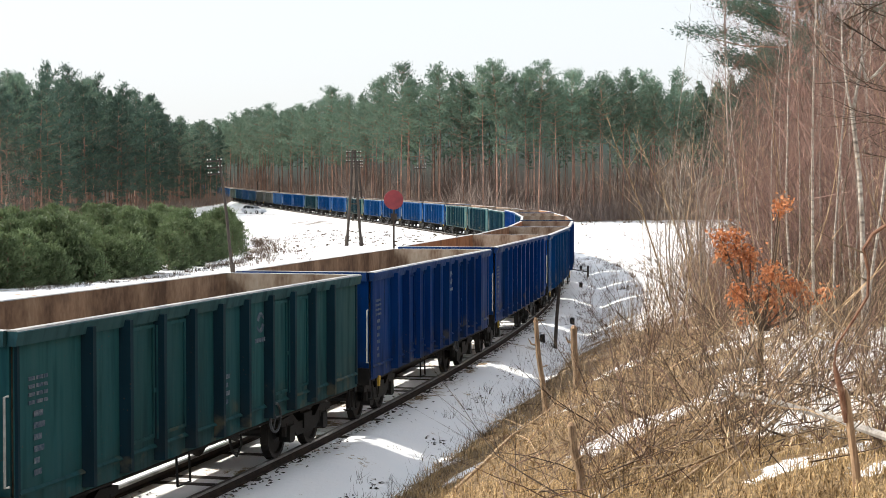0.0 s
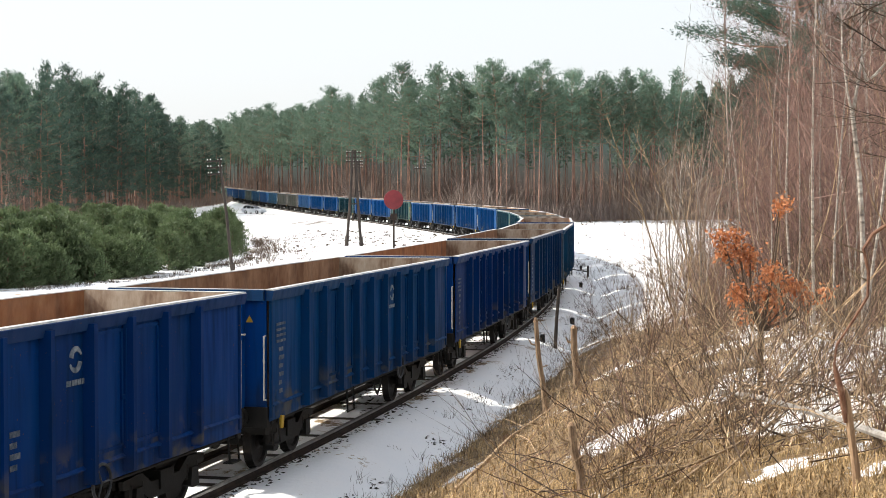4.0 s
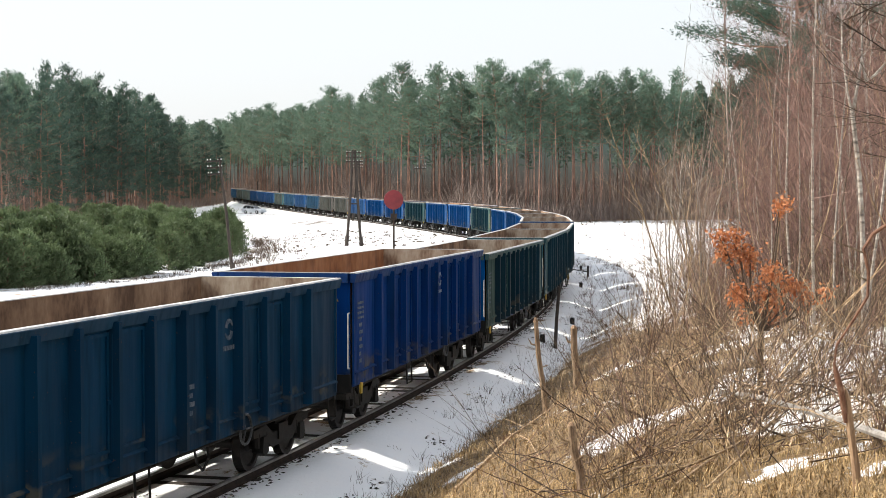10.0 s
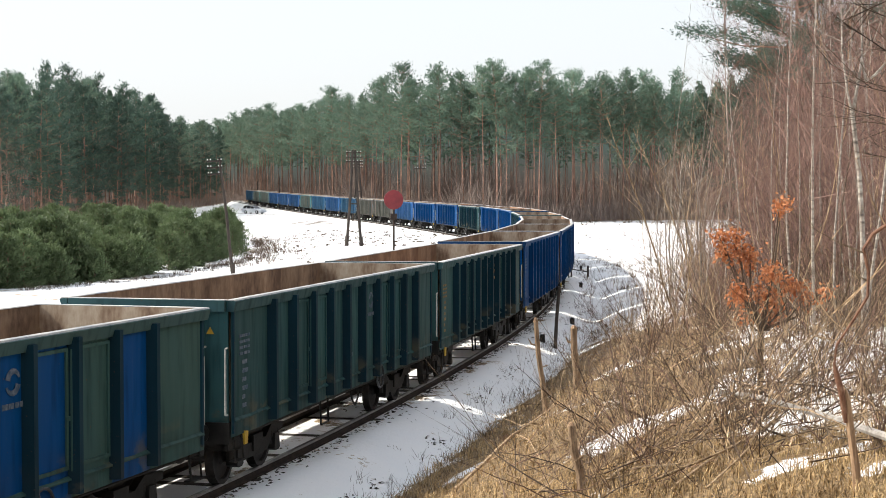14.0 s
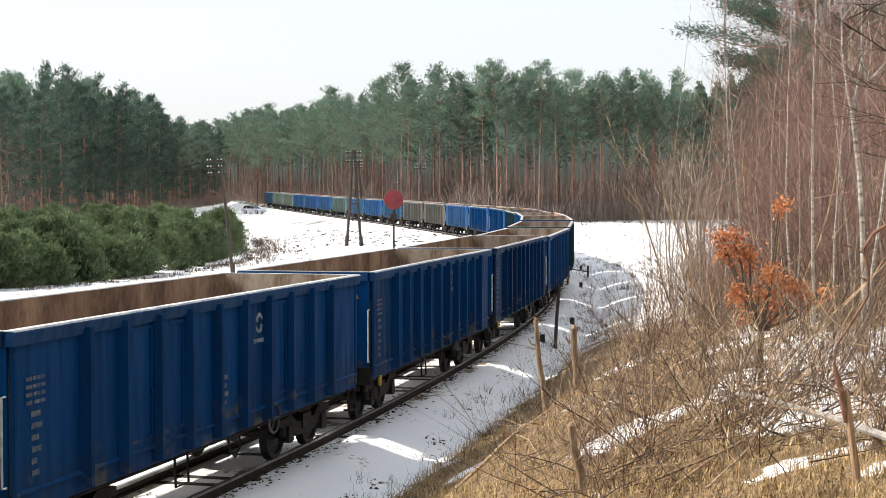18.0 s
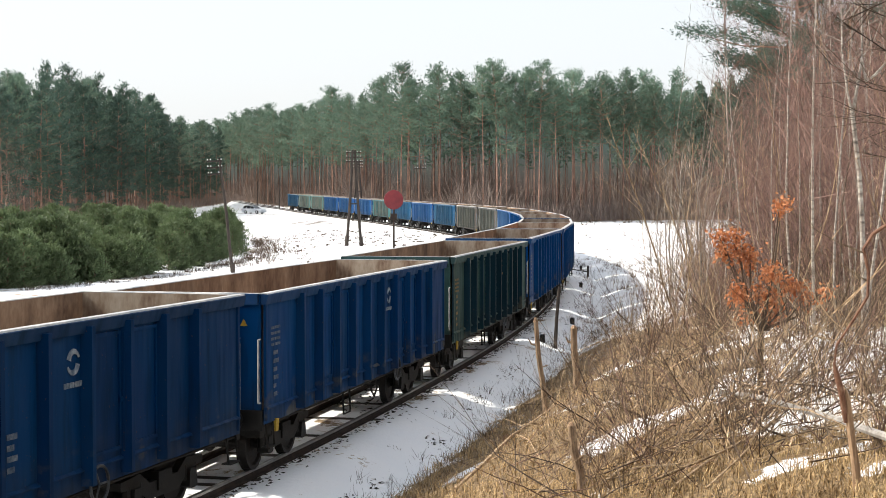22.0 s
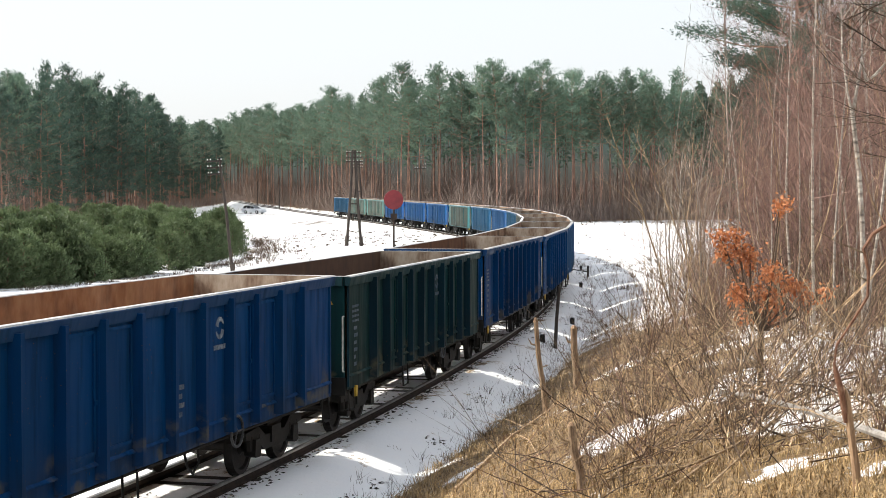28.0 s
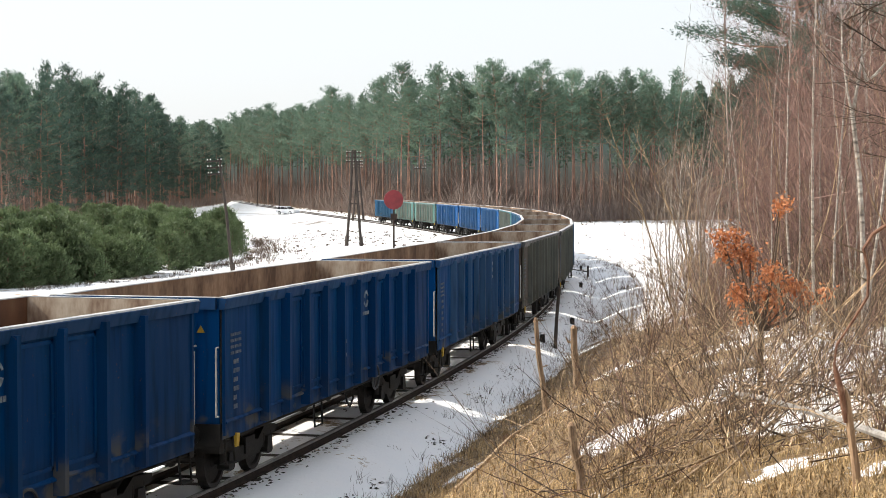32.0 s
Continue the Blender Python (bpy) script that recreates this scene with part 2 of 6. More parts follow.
CUTWOOD = simple("peeled_wood", [(0.3, (0.20, 0.12, 0.07)), (0.55, (0.38, 0.25, 0.15)), (0.75, (0.52, 0.37, 0.24))], 7, 0.75, stretch=(3, 3, 0.4))
OAKLEAF = foliage("dry_oak_leaf", [(0.3, (0.24, 0.075, 0.03)), (0.5, (0.46, 0.17, 0.07)), (0.72, (0.68, 0.34, 0.16))], 9, 0.0, 0.3)
STRAW = simple("dry_grass", [(0.3, (0.14, 0.086, 0.038)), (0.5, (0.34, 0.228, 0.108)), (0.78, (0.56, 0.41, 0.22))], 2.2, 0.8, islands=(0.3, 1.6))
CARPAINT = simple("silver_car_paint", [(0.3, (0.58, 0.61, 0.65)), (0.7, (0.66, 0.69, 0.73))], 1, 0.3, 0.0, 0.02)
CARGLASS = simple("dark_car_glass", [(0.3, (0.01, 0.012, 0.015)), (0.7, (0.02, 0.022, 0.025))], 1, 0.08, 0.0, 0.0, spec=0.6)
TYRE = simple("black_tyre", [(0.3, (0.015, 0.015, 0.015)), (0.7, (0.03, 0.03, 0.03))], 8, 0.85)
TAIL = simple("red_lens", [(0.3, (0.3, 0.01, 0.01)), (0.7, (0.4, 0.02, 0.02))], 4, 0.2)


def ground_material():
    """Thawing snow over turf, leaf litter and straw; the attribute 'bare' says how much of the ground has melted free."""
    m, n, l, b = material("snowy_ground", 0.8, 0.0, 0.3)
    at = n.new("ShaderNodeAttribute")
    at.attribute_name = "bare"
    patch = noise_node(n, l, 0.55, 6, rough=0.6)
    fine = noise_node(n, l, 7, 5, rough=0.7)
    grain = noise_node(n, l, 40, 3)
    s1 = n.new("ShaderNodeMath")
    s1.operation, s1.inputs[1].default_value = "MULTIPLY_ADD", 0.6
    l.new(fine, s1.inputs[0])
    l.new(patch, s1.inputs[2])
    s2 = n.new("ShaderNodeMath")
    s2.operation = "MULTIPLY_ADD"
    s2.inputs[1].default_value = 1.0
    l.new(at.outputs["Fac"], s2.inputs[0])
    l.new(s1.outputs[0], s2.inputs[2])
    free = ramp(n, l, s2.outputs[0], [(0.93, (0, 0, 0)), (0.99, (1, 1, 1))])
    turf = ramp(n, l, fine, [(0.3, (0.045, 0.027, 0.015)), (0.42, (0.11, 0.070, 0.036)), (0.56, (0.24, 0.162, 0.084)), (0.7, (0.44, 0.325, 0.18))])
    snow = ramp(n, l, patch, [(0.3, (0.86, 0.88, 0.90)), (0.7, (0.91, 0.91, 0.91))])
    l.new(mixed(n, l, free, snow, turf), b.inputs["Base Color"])
    hs = n.new("ShaderNodeMath")
    hs.operation, hs.inputs[1].default_value = "MULTIPLY_ADD", 0.25
    l.new(grain, hs.inputs[0])
    l.new(fine, hs.inputs[2])
    bump(n, l, b, hs.outputs[0], 0.6, 0.06)
    return m


GROUND = ground_material()


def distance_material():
    """Woods in the distance as a sheet that glows, the air's haze put into its colours."""
    m, n, l, b = material("glowing_distant_woods", 1.0, 0.0, 0.0)
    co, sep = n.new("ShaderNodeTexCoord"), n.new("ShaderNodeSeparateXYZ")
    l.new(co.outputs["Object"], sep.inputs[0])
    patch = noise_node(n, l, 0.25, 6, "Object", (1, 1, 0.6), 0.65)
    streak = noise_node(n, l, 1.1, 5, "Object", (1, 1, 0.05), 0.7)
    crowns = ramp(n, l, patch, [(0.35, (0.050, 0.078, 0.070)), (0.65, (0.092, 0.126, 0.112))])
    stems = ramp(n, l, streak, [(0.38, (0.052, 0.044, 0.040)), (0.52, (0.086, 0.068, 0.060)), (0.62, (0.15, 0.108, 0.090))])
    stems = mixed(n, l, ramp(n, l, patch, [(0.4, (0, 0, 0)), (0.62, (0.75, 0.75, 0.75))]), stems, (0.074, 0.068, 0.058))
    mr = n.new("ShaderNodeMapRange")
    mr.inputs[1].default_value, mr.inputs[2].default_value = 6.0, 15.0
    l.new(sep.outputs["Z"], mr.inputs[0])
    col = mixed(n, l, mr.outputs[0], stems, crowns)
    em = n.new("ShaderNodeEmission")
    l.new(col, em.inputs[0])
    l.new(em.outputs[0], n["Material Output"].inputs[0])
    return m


DISTANCE = distance_material()


# ---- mesh making ----
class Form:
    """Collects faces of one mesh; each face carries the number of its material."""

    def __init__(self):
        self.v, self.f, self.m = [], [], []

    def face(self, pts, mat=0):
        i = len(self.v)
        self.v.extend(pts)
        self.f.append(tuple(range(i, i + len(pts))))
        self.m.append(mat)

    def box(self, x0, x1, y0, y1, z0, z1, mat=0, mats=None):
        """mats: materials of the faces -x, +x, -y, +y, -z, +z."""
        i = len(self.v)
        self.v.extend([(x, y, z) for z in (z0, z1) for y in (y0, y1) for x in (x0, x1)])
        for k, q in enumerate(((0, 4, 6, 2), (1, 3, 7, 5), (0, 1, 5, 4), (2, 6, 7, 3), (0, 2, 3, 1), (4, 5, 7, 6))):
            self.f.append(tuple(i + a for a in q))
            self.m.append(mats[k] if mats else mat)

    def prism(self, prof, a, b, axis="x", mat=0):
        """Extrudes the closed outline prof from a to b along the axis; prof holds the two other coordinates in their order."""
        def put(p, t):
            return {"x": (t, p[0], p[1]), "y": (p[0], t, p[1]), "z": (p[0], p[1], t)}[axis]
        i, k = len(self.v), len(prof)
        self.v.extend([put(p, a) for p in prof] + [put(p, b) for p in prof])
        self.f.extend([tuple(i + j for j in range(k))[::-1], tuple(i + k + j for j in range(k))])
        self.f.extend([(i + j, i + (j + 1) % k, i + k + (j + 1) % k, i + k + j) for j in range(k)])
        self.m.extend([mat] * (k + 2))

    def tube(self, pts, radii, sides=6, mat=0, caps=True):
        pts = [Vector(p) for p in pts]
        if isinstance(radii, (int, float)):
            radii = [radii] * len(pts)
        i0 = len(self.v)
        side = None
        for k, p in enumerate(pts):
            d = (pts[min(k + 1, len(pts) - 1)] - pts[max(k - 1, 0)])
            d = d.normalized() if d.length > 1e-9 else Vector((0, 0, 1))
            if side is None:
                side = d.orthogonal().normalized()
            side = (side - d * side.dot(d))
            side = side.normalized() if side.length > 1e-6 else d.orthogonal().normalized()
            up = d.cross(side)
            for s in range(sides):
                a = 2 * math.pi * s / sides
                self.v.append(tuple(p + (side * math.cos(a) + up * math.sin(a)) * radii[k]))
        for k in range(len(pts) - 1):
            for s in range(sides):
                a, b = i0 + k * sides + s, i0 + k * sides + (s + 1) % sides
                self.f.append((a, b, b + sides, a + sides))
                self.m.append(mat)
        if caps:
            e = i0 + (len(pts) - 1) * sides
            self.f.extend([tuple(i0 + s for s in range(sides))[::-1], tuple(e + s for s in range(sides))])
            self.m.extend([mat, mat])

    def mesh(self, name, mats, smooth_faces=False, chamfer=0.0):
        me = bpy.data.meshes.new(name)
        me.from_pydata([tuple(p) for p in self.v], [], self.f)
        for mt in mats:
            me.materials.append(mt)
        me.polygons.foreach_set("material_index", self.m)
        if chamfer:
            bm = bmesh.new()
            bm.from_mesh(me)
            bmesh.ops.bevel(bm, geom=bm.edges[:], offset=chamfer, segments=1, affect="EDGES", clamp_overlap=True)
            bm.to_mesh(me)
            bm.free()
        if smooth_faces:
            me.polygons.foreach_set("use_smooth", [True] * len(me.polygons))
        me.update()
        return me


def part(name, form, mats, parent, label="", at=None, chamfer=0.0, smooth_faces=False):
    me = form if isinstance(form, bpy.types.Mesh) else form.mesh(name, mats if isinstance(mats, (list, tuple)) else [mats], smooth_faces, chamfer)
    ob = new(name, me)
    ob.parent = parent
    if at is not None:
        ob.matrix_basis = at
    return tagged(ob, label=label)


def thing(name, label, category, group="", m=None, kind=""):
    ob = new(name)
    ob.empty_display_size = 0.2
    if m is not None:
        ob.matrix_basis = m
    return tagged(ob, label=label, category=category, group=group, kind=kind)


def solid(name, form, mats, label, category, group="", m=None, kind="", chamfer=0.0, smooth_faces=False):
    ob = new(name, form.mesh(name, mats if isinstance(mats, (list, tuple)) else [mats], smooth_faces, chamfer))
    if m is not None:
        ob.matrix_basis = m
    return tagged(ob, label=label, category=category, group=group, kind=kind)

# ---- ground: one sheet to the horizon ----
FAR_EDGE = ([-75, -62, -50, -37, -22, -7, 10, 33, 60, 100], [500, 450, 410, 365, 318, 252, 238, 250, 262, 275])


def steps(marks):
    out = []
    for (a, b, s) in marks:
        out.extend(np.arange(a, b, s))
    return np.array(out)


# lingering snow on the bank: centre, half length, half width, bearing
PATCHES = [(3.4, 25.6, 2.1, 0.36, 60), (4.46, 20.5, 0.75, 0.3, 59), (7.1, 26.7, 2.65, 0.6, 67), (3.7, 16.5, 0.7, 0.2, 49), (0.6, 26.9, 1.25, 0.16, 68), (4.44, 24.3, 1.0, 0.25, 67),
           (4.5, 17.2, 0.6, 0.18, 67), (4.1, 15.0, 0.5, 0.16, 50), (5.5, 21.6, 0.9, 0.35, 50), (5.3, 28.4, 1.5, 0.35, 70), (4.2, 38.0, 1.1, 0.3, 70), (8.6, 31.0, 3.0, 1.1, 50), (7.5, 38, 3, 0.8, 60), (10, 44, 5, 1.5, 60)]


def snow_left(x, y):
    """How much of a lingering snow patch lies at a place on the bank, 0 to 1."""
    v = np.zeros(np.shape(x))
    for px, py, a, b, turn in PATCHES:
        c, s = math.cos(radians(turn)), math.sin(radians(turn))
        dx, dy = x - px, y - py
        e = ((dx * c + dy * s) / a) ** 2 + ((dy * c - dx * s) / b) ** 2 + 1.1 * wave(x * 3.1 + 5, y * 2.3) + 0.9 * wave(x * 7, y * 6)
        v = np.maximum(v, 1 - smooth(0.5, 1.5, e))
    return v


def among_brush(x, y):
    """The stretch of the bank under the brush where snow still lies in many small patches."""
    return smooth(0.175, 0.215, x / np.maximum(y, 1)) * smooth(17.5, 21, y) * (1 - smooth(34, 42, y))


def build_ground():
    xs = steps([(-1500, -200, 100), (-200, -60, 10), (-60, -16, 2.0), (-16, 16, 0.3), (16, 40, 1.0), (40, 200, 10), (200, 1501, 100)])
    ys = steps([(-300, -20, 20), (-20, 8, 2.0), (8, 62, 0.33), (62, 130, 0.8), (130, 320, 3.0), (320, 560, 8), (560, 2501, 150)])
    gx, gy = np.meshgrid(xs, ys)
    x, y = gx.ravel(), gy.ravel()
    z = ground_height(x, y)
    q, _ = off_track(x, y)
    nx, ny = len(xs), len(ys)
    i = (np.arange(ny - 1)[:, None] * nx + np.arange(nx - 1)).ravel()
    faces = np.stack([i, i + 1, i + nx + 1, i + nx], 1)
    me = bpy.data.meshes.new("ground")
    me.from_pydata(np.stack([x, y, z], 1).tolist(), [], faces.tolist())
    w = wave(x * 1.3, y * 1.3)
    # melted free: the sunny bank, woodland floors, edges of the trackbed, tufts on the meadow
    bare = 0.02 + 0.0 * x
    bare = np.where(q > 2.9, 0.30 * smooth(2.9, 3.6, q) * (1 - smooth(44, 60, y)) + bare, bare)
    bare = np.where((abs(q) < 3.0), -0.04, bare)
    bare = np.where((abs(q) < 1.35), 0.03, bare)
    bare = np.where(abs(abs(q) - 0.98) < 0.2, 0.07, bare)
    bare = np.where((q > 12) & (y < 120), 0.22 + 0.1 * w, bare)
    bare = np.where((x < -54) & (y > 170), 0.35, bare)
    edge = np.interp(x, *FAR_EDGE)
    bare = np.where((y > edge + 2), 0.34, bare)
    thicket = smooth(0, 6, -16 - (123 - y) * 0.19 - x) * smooth(80, 90, y) * (1 - smooth(135, 150, y))
    bare = bare + 0.2 * thicket
    bare = np.where((q > 3.2) & (y < 70), bare - 0.5 * snow_left(x, y), bare)
    bare = bare - 0.185 * among_brush(x, y)
    at = me.attributes.new("bare", "FLOAT", "POINT")
    at.data.foreach_set("value", bare.astype(np.float32))
    me.materials.append(GROUND)
    me.polygons.foreach_set("use_smooth", [True] * len(me.polygons))
    me.update()
    tagged(new("ground", me), "thawing snow cover over brown turf and a grassy bank", "ground", kind="structure")


build_ground()


# ---- the track ----
def rail_profile(off):
    head = [(-0.036, -0.045), (-0.036, 0), (0.036, 0), (0.036, -0.045)]
    web = [(-0.065, -0.172), (-0.065, -0.155), (-0.012, -0.13), (-0.012, -0.045), (0.012, -0.045), (0.012, -0.13), (0.065, -0.155), (0.065, -0.172)]
    return [(off + a, z) for a, z in head], [(off + a, z) for a, z in web]


def build_rails():
    for off in (-0.7535, 0.7535):
        rail = thing("rail", "worn steel rail with a polished head", "rail", "rails of the track", kind="structure")
        for pname, prof, mt in zip(("rail_head", "rail_web"), rail_profile(off), (RAILHEAD, RAILSIDE)):
            f = Form()
            us = list(np.arange(-25, 120, 1.5)) + list(np.arange(120, 560, 5))
            k = len(prof)
            for u in us:
                f.v.extend([tuple(rail_point(u, a, z)) for a, z in prof])
            for s in range(len(us) - 1):
                for j in range(k):
                    a, b = s * k + j, s * k + (j + 1) % k
                    f.f.append((a, b, b + k, a + k))
                    f.m.append(0)
            part(pname, f, mt, rail)
    f = Form()
    f.prism([(-1.3, -0.11), (-1.3, 0.0), (-0.9, 0.03), (0.9, 0.03), (1.3, 0.0), (1.3, -0.11)], -0.13, 0.13, "x")
    me = f.mesh("sleeper", [SLEEPER])
    bed = thing("trackbed", "snowed-in track of dark wooden sleepers", "railway track", kind="structure")
    n = 0
    for u in np.arange(-8, 190, 0.62):
        if n == 300:
            break
        ob = new("sleeper", me)
        ob.parent = bed
        ob.matrix_basis = rail_pose(u) @ pose(0, 0, -0.222 + 0.012 * math.sin(u * 7.7), 0, 0, 1.2 * math.sin(u * 3.1))
        n += 1
    # crushed stone that shows through the snow between the rails
    rnd = random.Random(5)
    f = Form()
    for n in range(7600):
        u = rnd.uniform(-6, 60) if rnd.random() < 0.75 else rnd.uniform(60, 170)
        # the rows close along the rails are ballast that also stands in for shade
        q = rnd.gauss(0, 0.95) if n < 4500 else (1 if n % 3 else -1) * (0.86 + abs(rnd.gauss(0, 0.12 + 0.06 * math.sin(u * 1.7)))) if n < 6300 else 2.25 + 0.25 * math.sin(u * 0.21) + rnd.gauss(0, 0.07)
        if (n >= 6300 and math.sin(u * 2.9) + math.sin(u * 1.13 + 1) < 0.45) or (n < 4500 and math.sin(u * 0.9 + q * 1.7) + math.sin(u * 0.37 + 2) + rnd.uniform(-0.5, 0.5) < 0.35) or abs(abs(q) - 0.75) < 0.09:
            continue
        p = rail_point(u, q)
        p.z = ground_at(p.x, p.y) + 0.005 if abs(q) > 1.3 else p.z - 0.185
        r = rnd.uniform(0.014, 0.036)
        pts = [p + Vector((rnd.uniform(-r, r), rnd.uniform(-r, r), rnd.uniform(0, r * 0.6))) + Vector(d) * r for d in ((1, 0, 0), (0, 1, 0), (-1, 0, 0), (0, -1, 0))]
        top = p + Vector((0, 0, r))
        for a in range(4):
            f.face([tuple(pts[a]), tuple(pts[(a + 1) % 4]), tuple(top)])
    solid("ballast_stones", f, STONE, "dark crushed stones showing through snow between rails", "ballast", kind="stuff")


build_rails()

# ---- open freight wagons ----
HALF, WID, TOP, FLOOR, SILL = 6.54, 1.38, 3.15, 1.22, 0.96
RIBS = [-6.52] + [-4.77 + 1.06 * k for k in range(10)] + [6.52]
LAST = len(RIBS) - 1


def wheelset_form():
    f = Form()
    for s in (-1, 1):
        y = 0.75 * s
        prof = [(0.09, y - 0.10 * s), (0.16, y - 0.07 * s), (0.36, y - 0.03 * s), (0.39, y - 0.07 * s), (0.49, y - 0.07 * s), (0.47, y - 0.045 * s), (0.46, y + 0.065 * s), (0.385, y + 0.065 * s), (0.36, y + 0.02 * s), (0.14, y + 0.03 * s), (0.09, y + 0.08 * s)]
        n, i = 20, len(f.v)
        for k in range(n):
            a = 2 * math.pi * k / n
            f.v.extend([(r * math.cos(a), yy, r * math.sin(a)) for r, yy in prof])
        m = len(prof)
        for k in range(n):
            for j in range(m - 1):
                a, b = i + k * m + j, i + ((k + 1) % n) * m + j
                f.f.append((a, a + 1, b + 1, b) if s > 0 else (a, b, b + 1, a + 1))
                f.m.append(0)
    f.tube([(0, -1.02, 0), (0, 1.02, 0)], 0.09, 10)
    return f


def build_bogie(parent, x):
    f = Form()
    for s in (-1, 1):
        y = 1.0 * s
        f.prism([(-1.32, 0.62), (-1.32, 0.74), (-0.75, 0.78), (-0.45, 0.60), (0.45, 0.60), (0.75, 0.78), (1.32, 0.74), (1.32, 0.62), (0.85, 0.58), (0.5, 0.36), (-0.5, 0.36), (-0.85, 0.58)], y - 0.06, y + 0.06, "y")
        for wx in (-0.9, 0.9):
            for k in (-0.17, 0.17):
                f.tube([(wx + k, y, 0.42), (wx + k, y, 0.66)], 0.07, 8)
        f.box(-0.22, 0.22, y - 0.09, y + 0.09, 0.45, 0.72)
    f.box(-0.2, 0.2, -1.0, 1.0, 0.62, 0.86)
    for e in (-1.27, 1.27):
        f.box(e - 0.05, e + 0.05, -1.0, 1.0, 0.62, 0.74)
    for wx in (-0.9, 0.9):
        for s in (-1, 1):
            f.prism([(wx + 0.48 - 0.02, 0.3), (wx + 0.52, 0.3), (wx + 0.54, 0.62), (wx + 0.47, 0.62)], 0.75 * s - 0.05, 0.75 * s + 0.05, "y")
    bogie = part("bogie", f, IRON, parent, "dark two-axle bogie caked in dirt", pose(x, 0, 0))
    ws = wheelset_form().mesh("wheelset", [WHEEL])
    for wx in (-0.9, 0.9):
        part("wheelset", ws, None, bogie, "", pose(wx, 0, 0.46))
        for s in (-1, 1):
            g = Form()
            g.prism([(wx - 0.14, 0.34), (wx - 0.10, 0.60), (wx + 0.10, 0.60), (wx + 0.14, 0.34), (wx + 0.07, 0.30), (wx - 0.07, 0.30)], 1.02 * s - 0.09, 1.02 * s + 0.11, "y")
            part("axle_box", g, IRON, bogie)
    return bogie


def build_wagon():
    w = thing("freight_wagon", "open freight wagon with ribbed steel sides", "freight wagon", "wagons of the goods train")
    # sides: pressed panels between posts, rusty inside
    for s in (-1, 1):
        for k in range(LAST):
            a, b = RIBS[k], RIBS[k + 1]
            f = Form()
            o, i = WID * s, (WID - 0.05) * s
            mid = (a + b) / 2
            bow = 0.018 * s
            f.v.extend([(a, o, SILL), (mid, o + bow, SILL), (b, o, SILL), (b, o, TOP - 0.1), (mid, o + bow, TOP - 0.1), (a, o, TOP - 0.1),
                        (a, i, SILL), (b, i, SILL), (b, i, TOP - 0.013), (a, i, TOP - 0.013)])
            f.f.extend([(0, 1, 4, 5), (1, 2, 3, 4), (6, 9, 8, 7)] if s < 0 else [(5, 4, 1, 0), (4, 3, 2, 1), (7, 8, 9, 6)])
            f.m.extend([0, 0, 1])
            panel = part("panel", f, [PAINT, RUST], w)
            if k in (2, 3, 7, 8):
                g = Form()
                y0 = o + 0.03 * s
                for (c, d, e, h) in ((a + 0.10, b - 0.10, FLOOR + 0.12, FLOOR + 0.17), (a + 0.10, b - 0.10, TOP - 0.28, TOP - 0.23), (a + 0.10, a + 0.15, FLOOR + 0.12, TOP - 0.23), (b - 0.15, b - 0.10, FLOOR + 0.12, TOP - 0.23)):
                    g.box(c, d, min(o, y0), max(o, y0), e, h)
                part("door_frame", g, PAINT, panel, "raised frame of a side door")
                g = Form()
                hx = b - 0.06 if k in (2, 7) else a + 0.06
                g.tube([(hx, o + 0.05 * s, FLOOR + 0.1), (hx, o + 0.05 * s, TOP - 0.25)], 0.02, 6)
                g.box(hx - 0.09, hx + 0.09, o + 0.02 * s - 0.02, o + 0.02 * s + 0.02, FLOOR + 0.75, FLOOR + 0.81)
                part("lock_bar", g, PAINT, panel)
        for k, x in enumerate(RIBS):
            f = Form()
            hw = 0.085 if 0 < k < LAST else 0.05
            x = x if 0 < k < LAST else x * 0.988
            d = (0.15 if 0 < k < LAST else 0.03) * s
            prof = [(x - hw, WID * s), (x - hw * 0.55, WID * s + d), (x + hw * 0.55, WID * s + d), (x + hw, WID * s)]
            f.prism(prof if s < 0 else prof[::-1], SILL + 0.06, TOP - 0.1, "z")
            part("post", f, PAINT, w)
        f = Form()
        f.prism([(s * WID, SILL + 0.24), (s * (WID + 0.05), SILL + 0.24), (s * (WID + 0.05), SILL + 0.26), (s * WID, SILL + 0.30)][::s], -HALF + 0.1, HALF - 0.1, "x")
        part("side_ledge", f, PAINT, w)
        f = Form()
        f.prism([(s * (WID - 0.03), TOP - 0.19), (s * (WID + 0.06), TOP - 0.19), (s * (WID + 0.10), TOP - 0.03), (s * (WID + 0.07), TOP - 0.015), (s * (WID - 0.03), TOP - 0.015)][::s], -HALF - 0.02, HALF + 0.02, "x", 0)
        f.prism([(s * (WID - 0.06), TOP - 0.014), (s * (WID + 0.085), TOP - 0.022), (s * (WID + 0.07), TOP), (s * (WID - 0.05), TOP)][::s], -HALF - 0.02, HALF + 0.02, "x", 1)
        part("top_rail", f, [PAINT, RIM], w, "top rail worn to pale bare metal")
        f = Form()
        f.prism([(s * 1.24, 0.90), (s * 1.345, 0.90), (s * 1.345, 0.93), (s * 1.29, 0.95), (s * 1.29, 1.12), (s * 1.24, 1.12)][::s], -HALF + 0.02, HALF - 0.02, "x")
        part("sole_bar", f, IRON, w)
    # ends
    for e in (-1, 1):
        f = Form()
        x0, x1 = sorted((e * (HALF - 0.06), e * (HALF - 0.012)))
        f.box(x0, x1, -WID + 0.045, WID - 0.045, SILL, TOP - 0.013, mats=[0 if e < 0 else 1, 1 if e < 0 else 0, 0, 0, 0, 0])
        part("end_wall", f, [PAINT, LIT_RUST], w)
        f = Form()
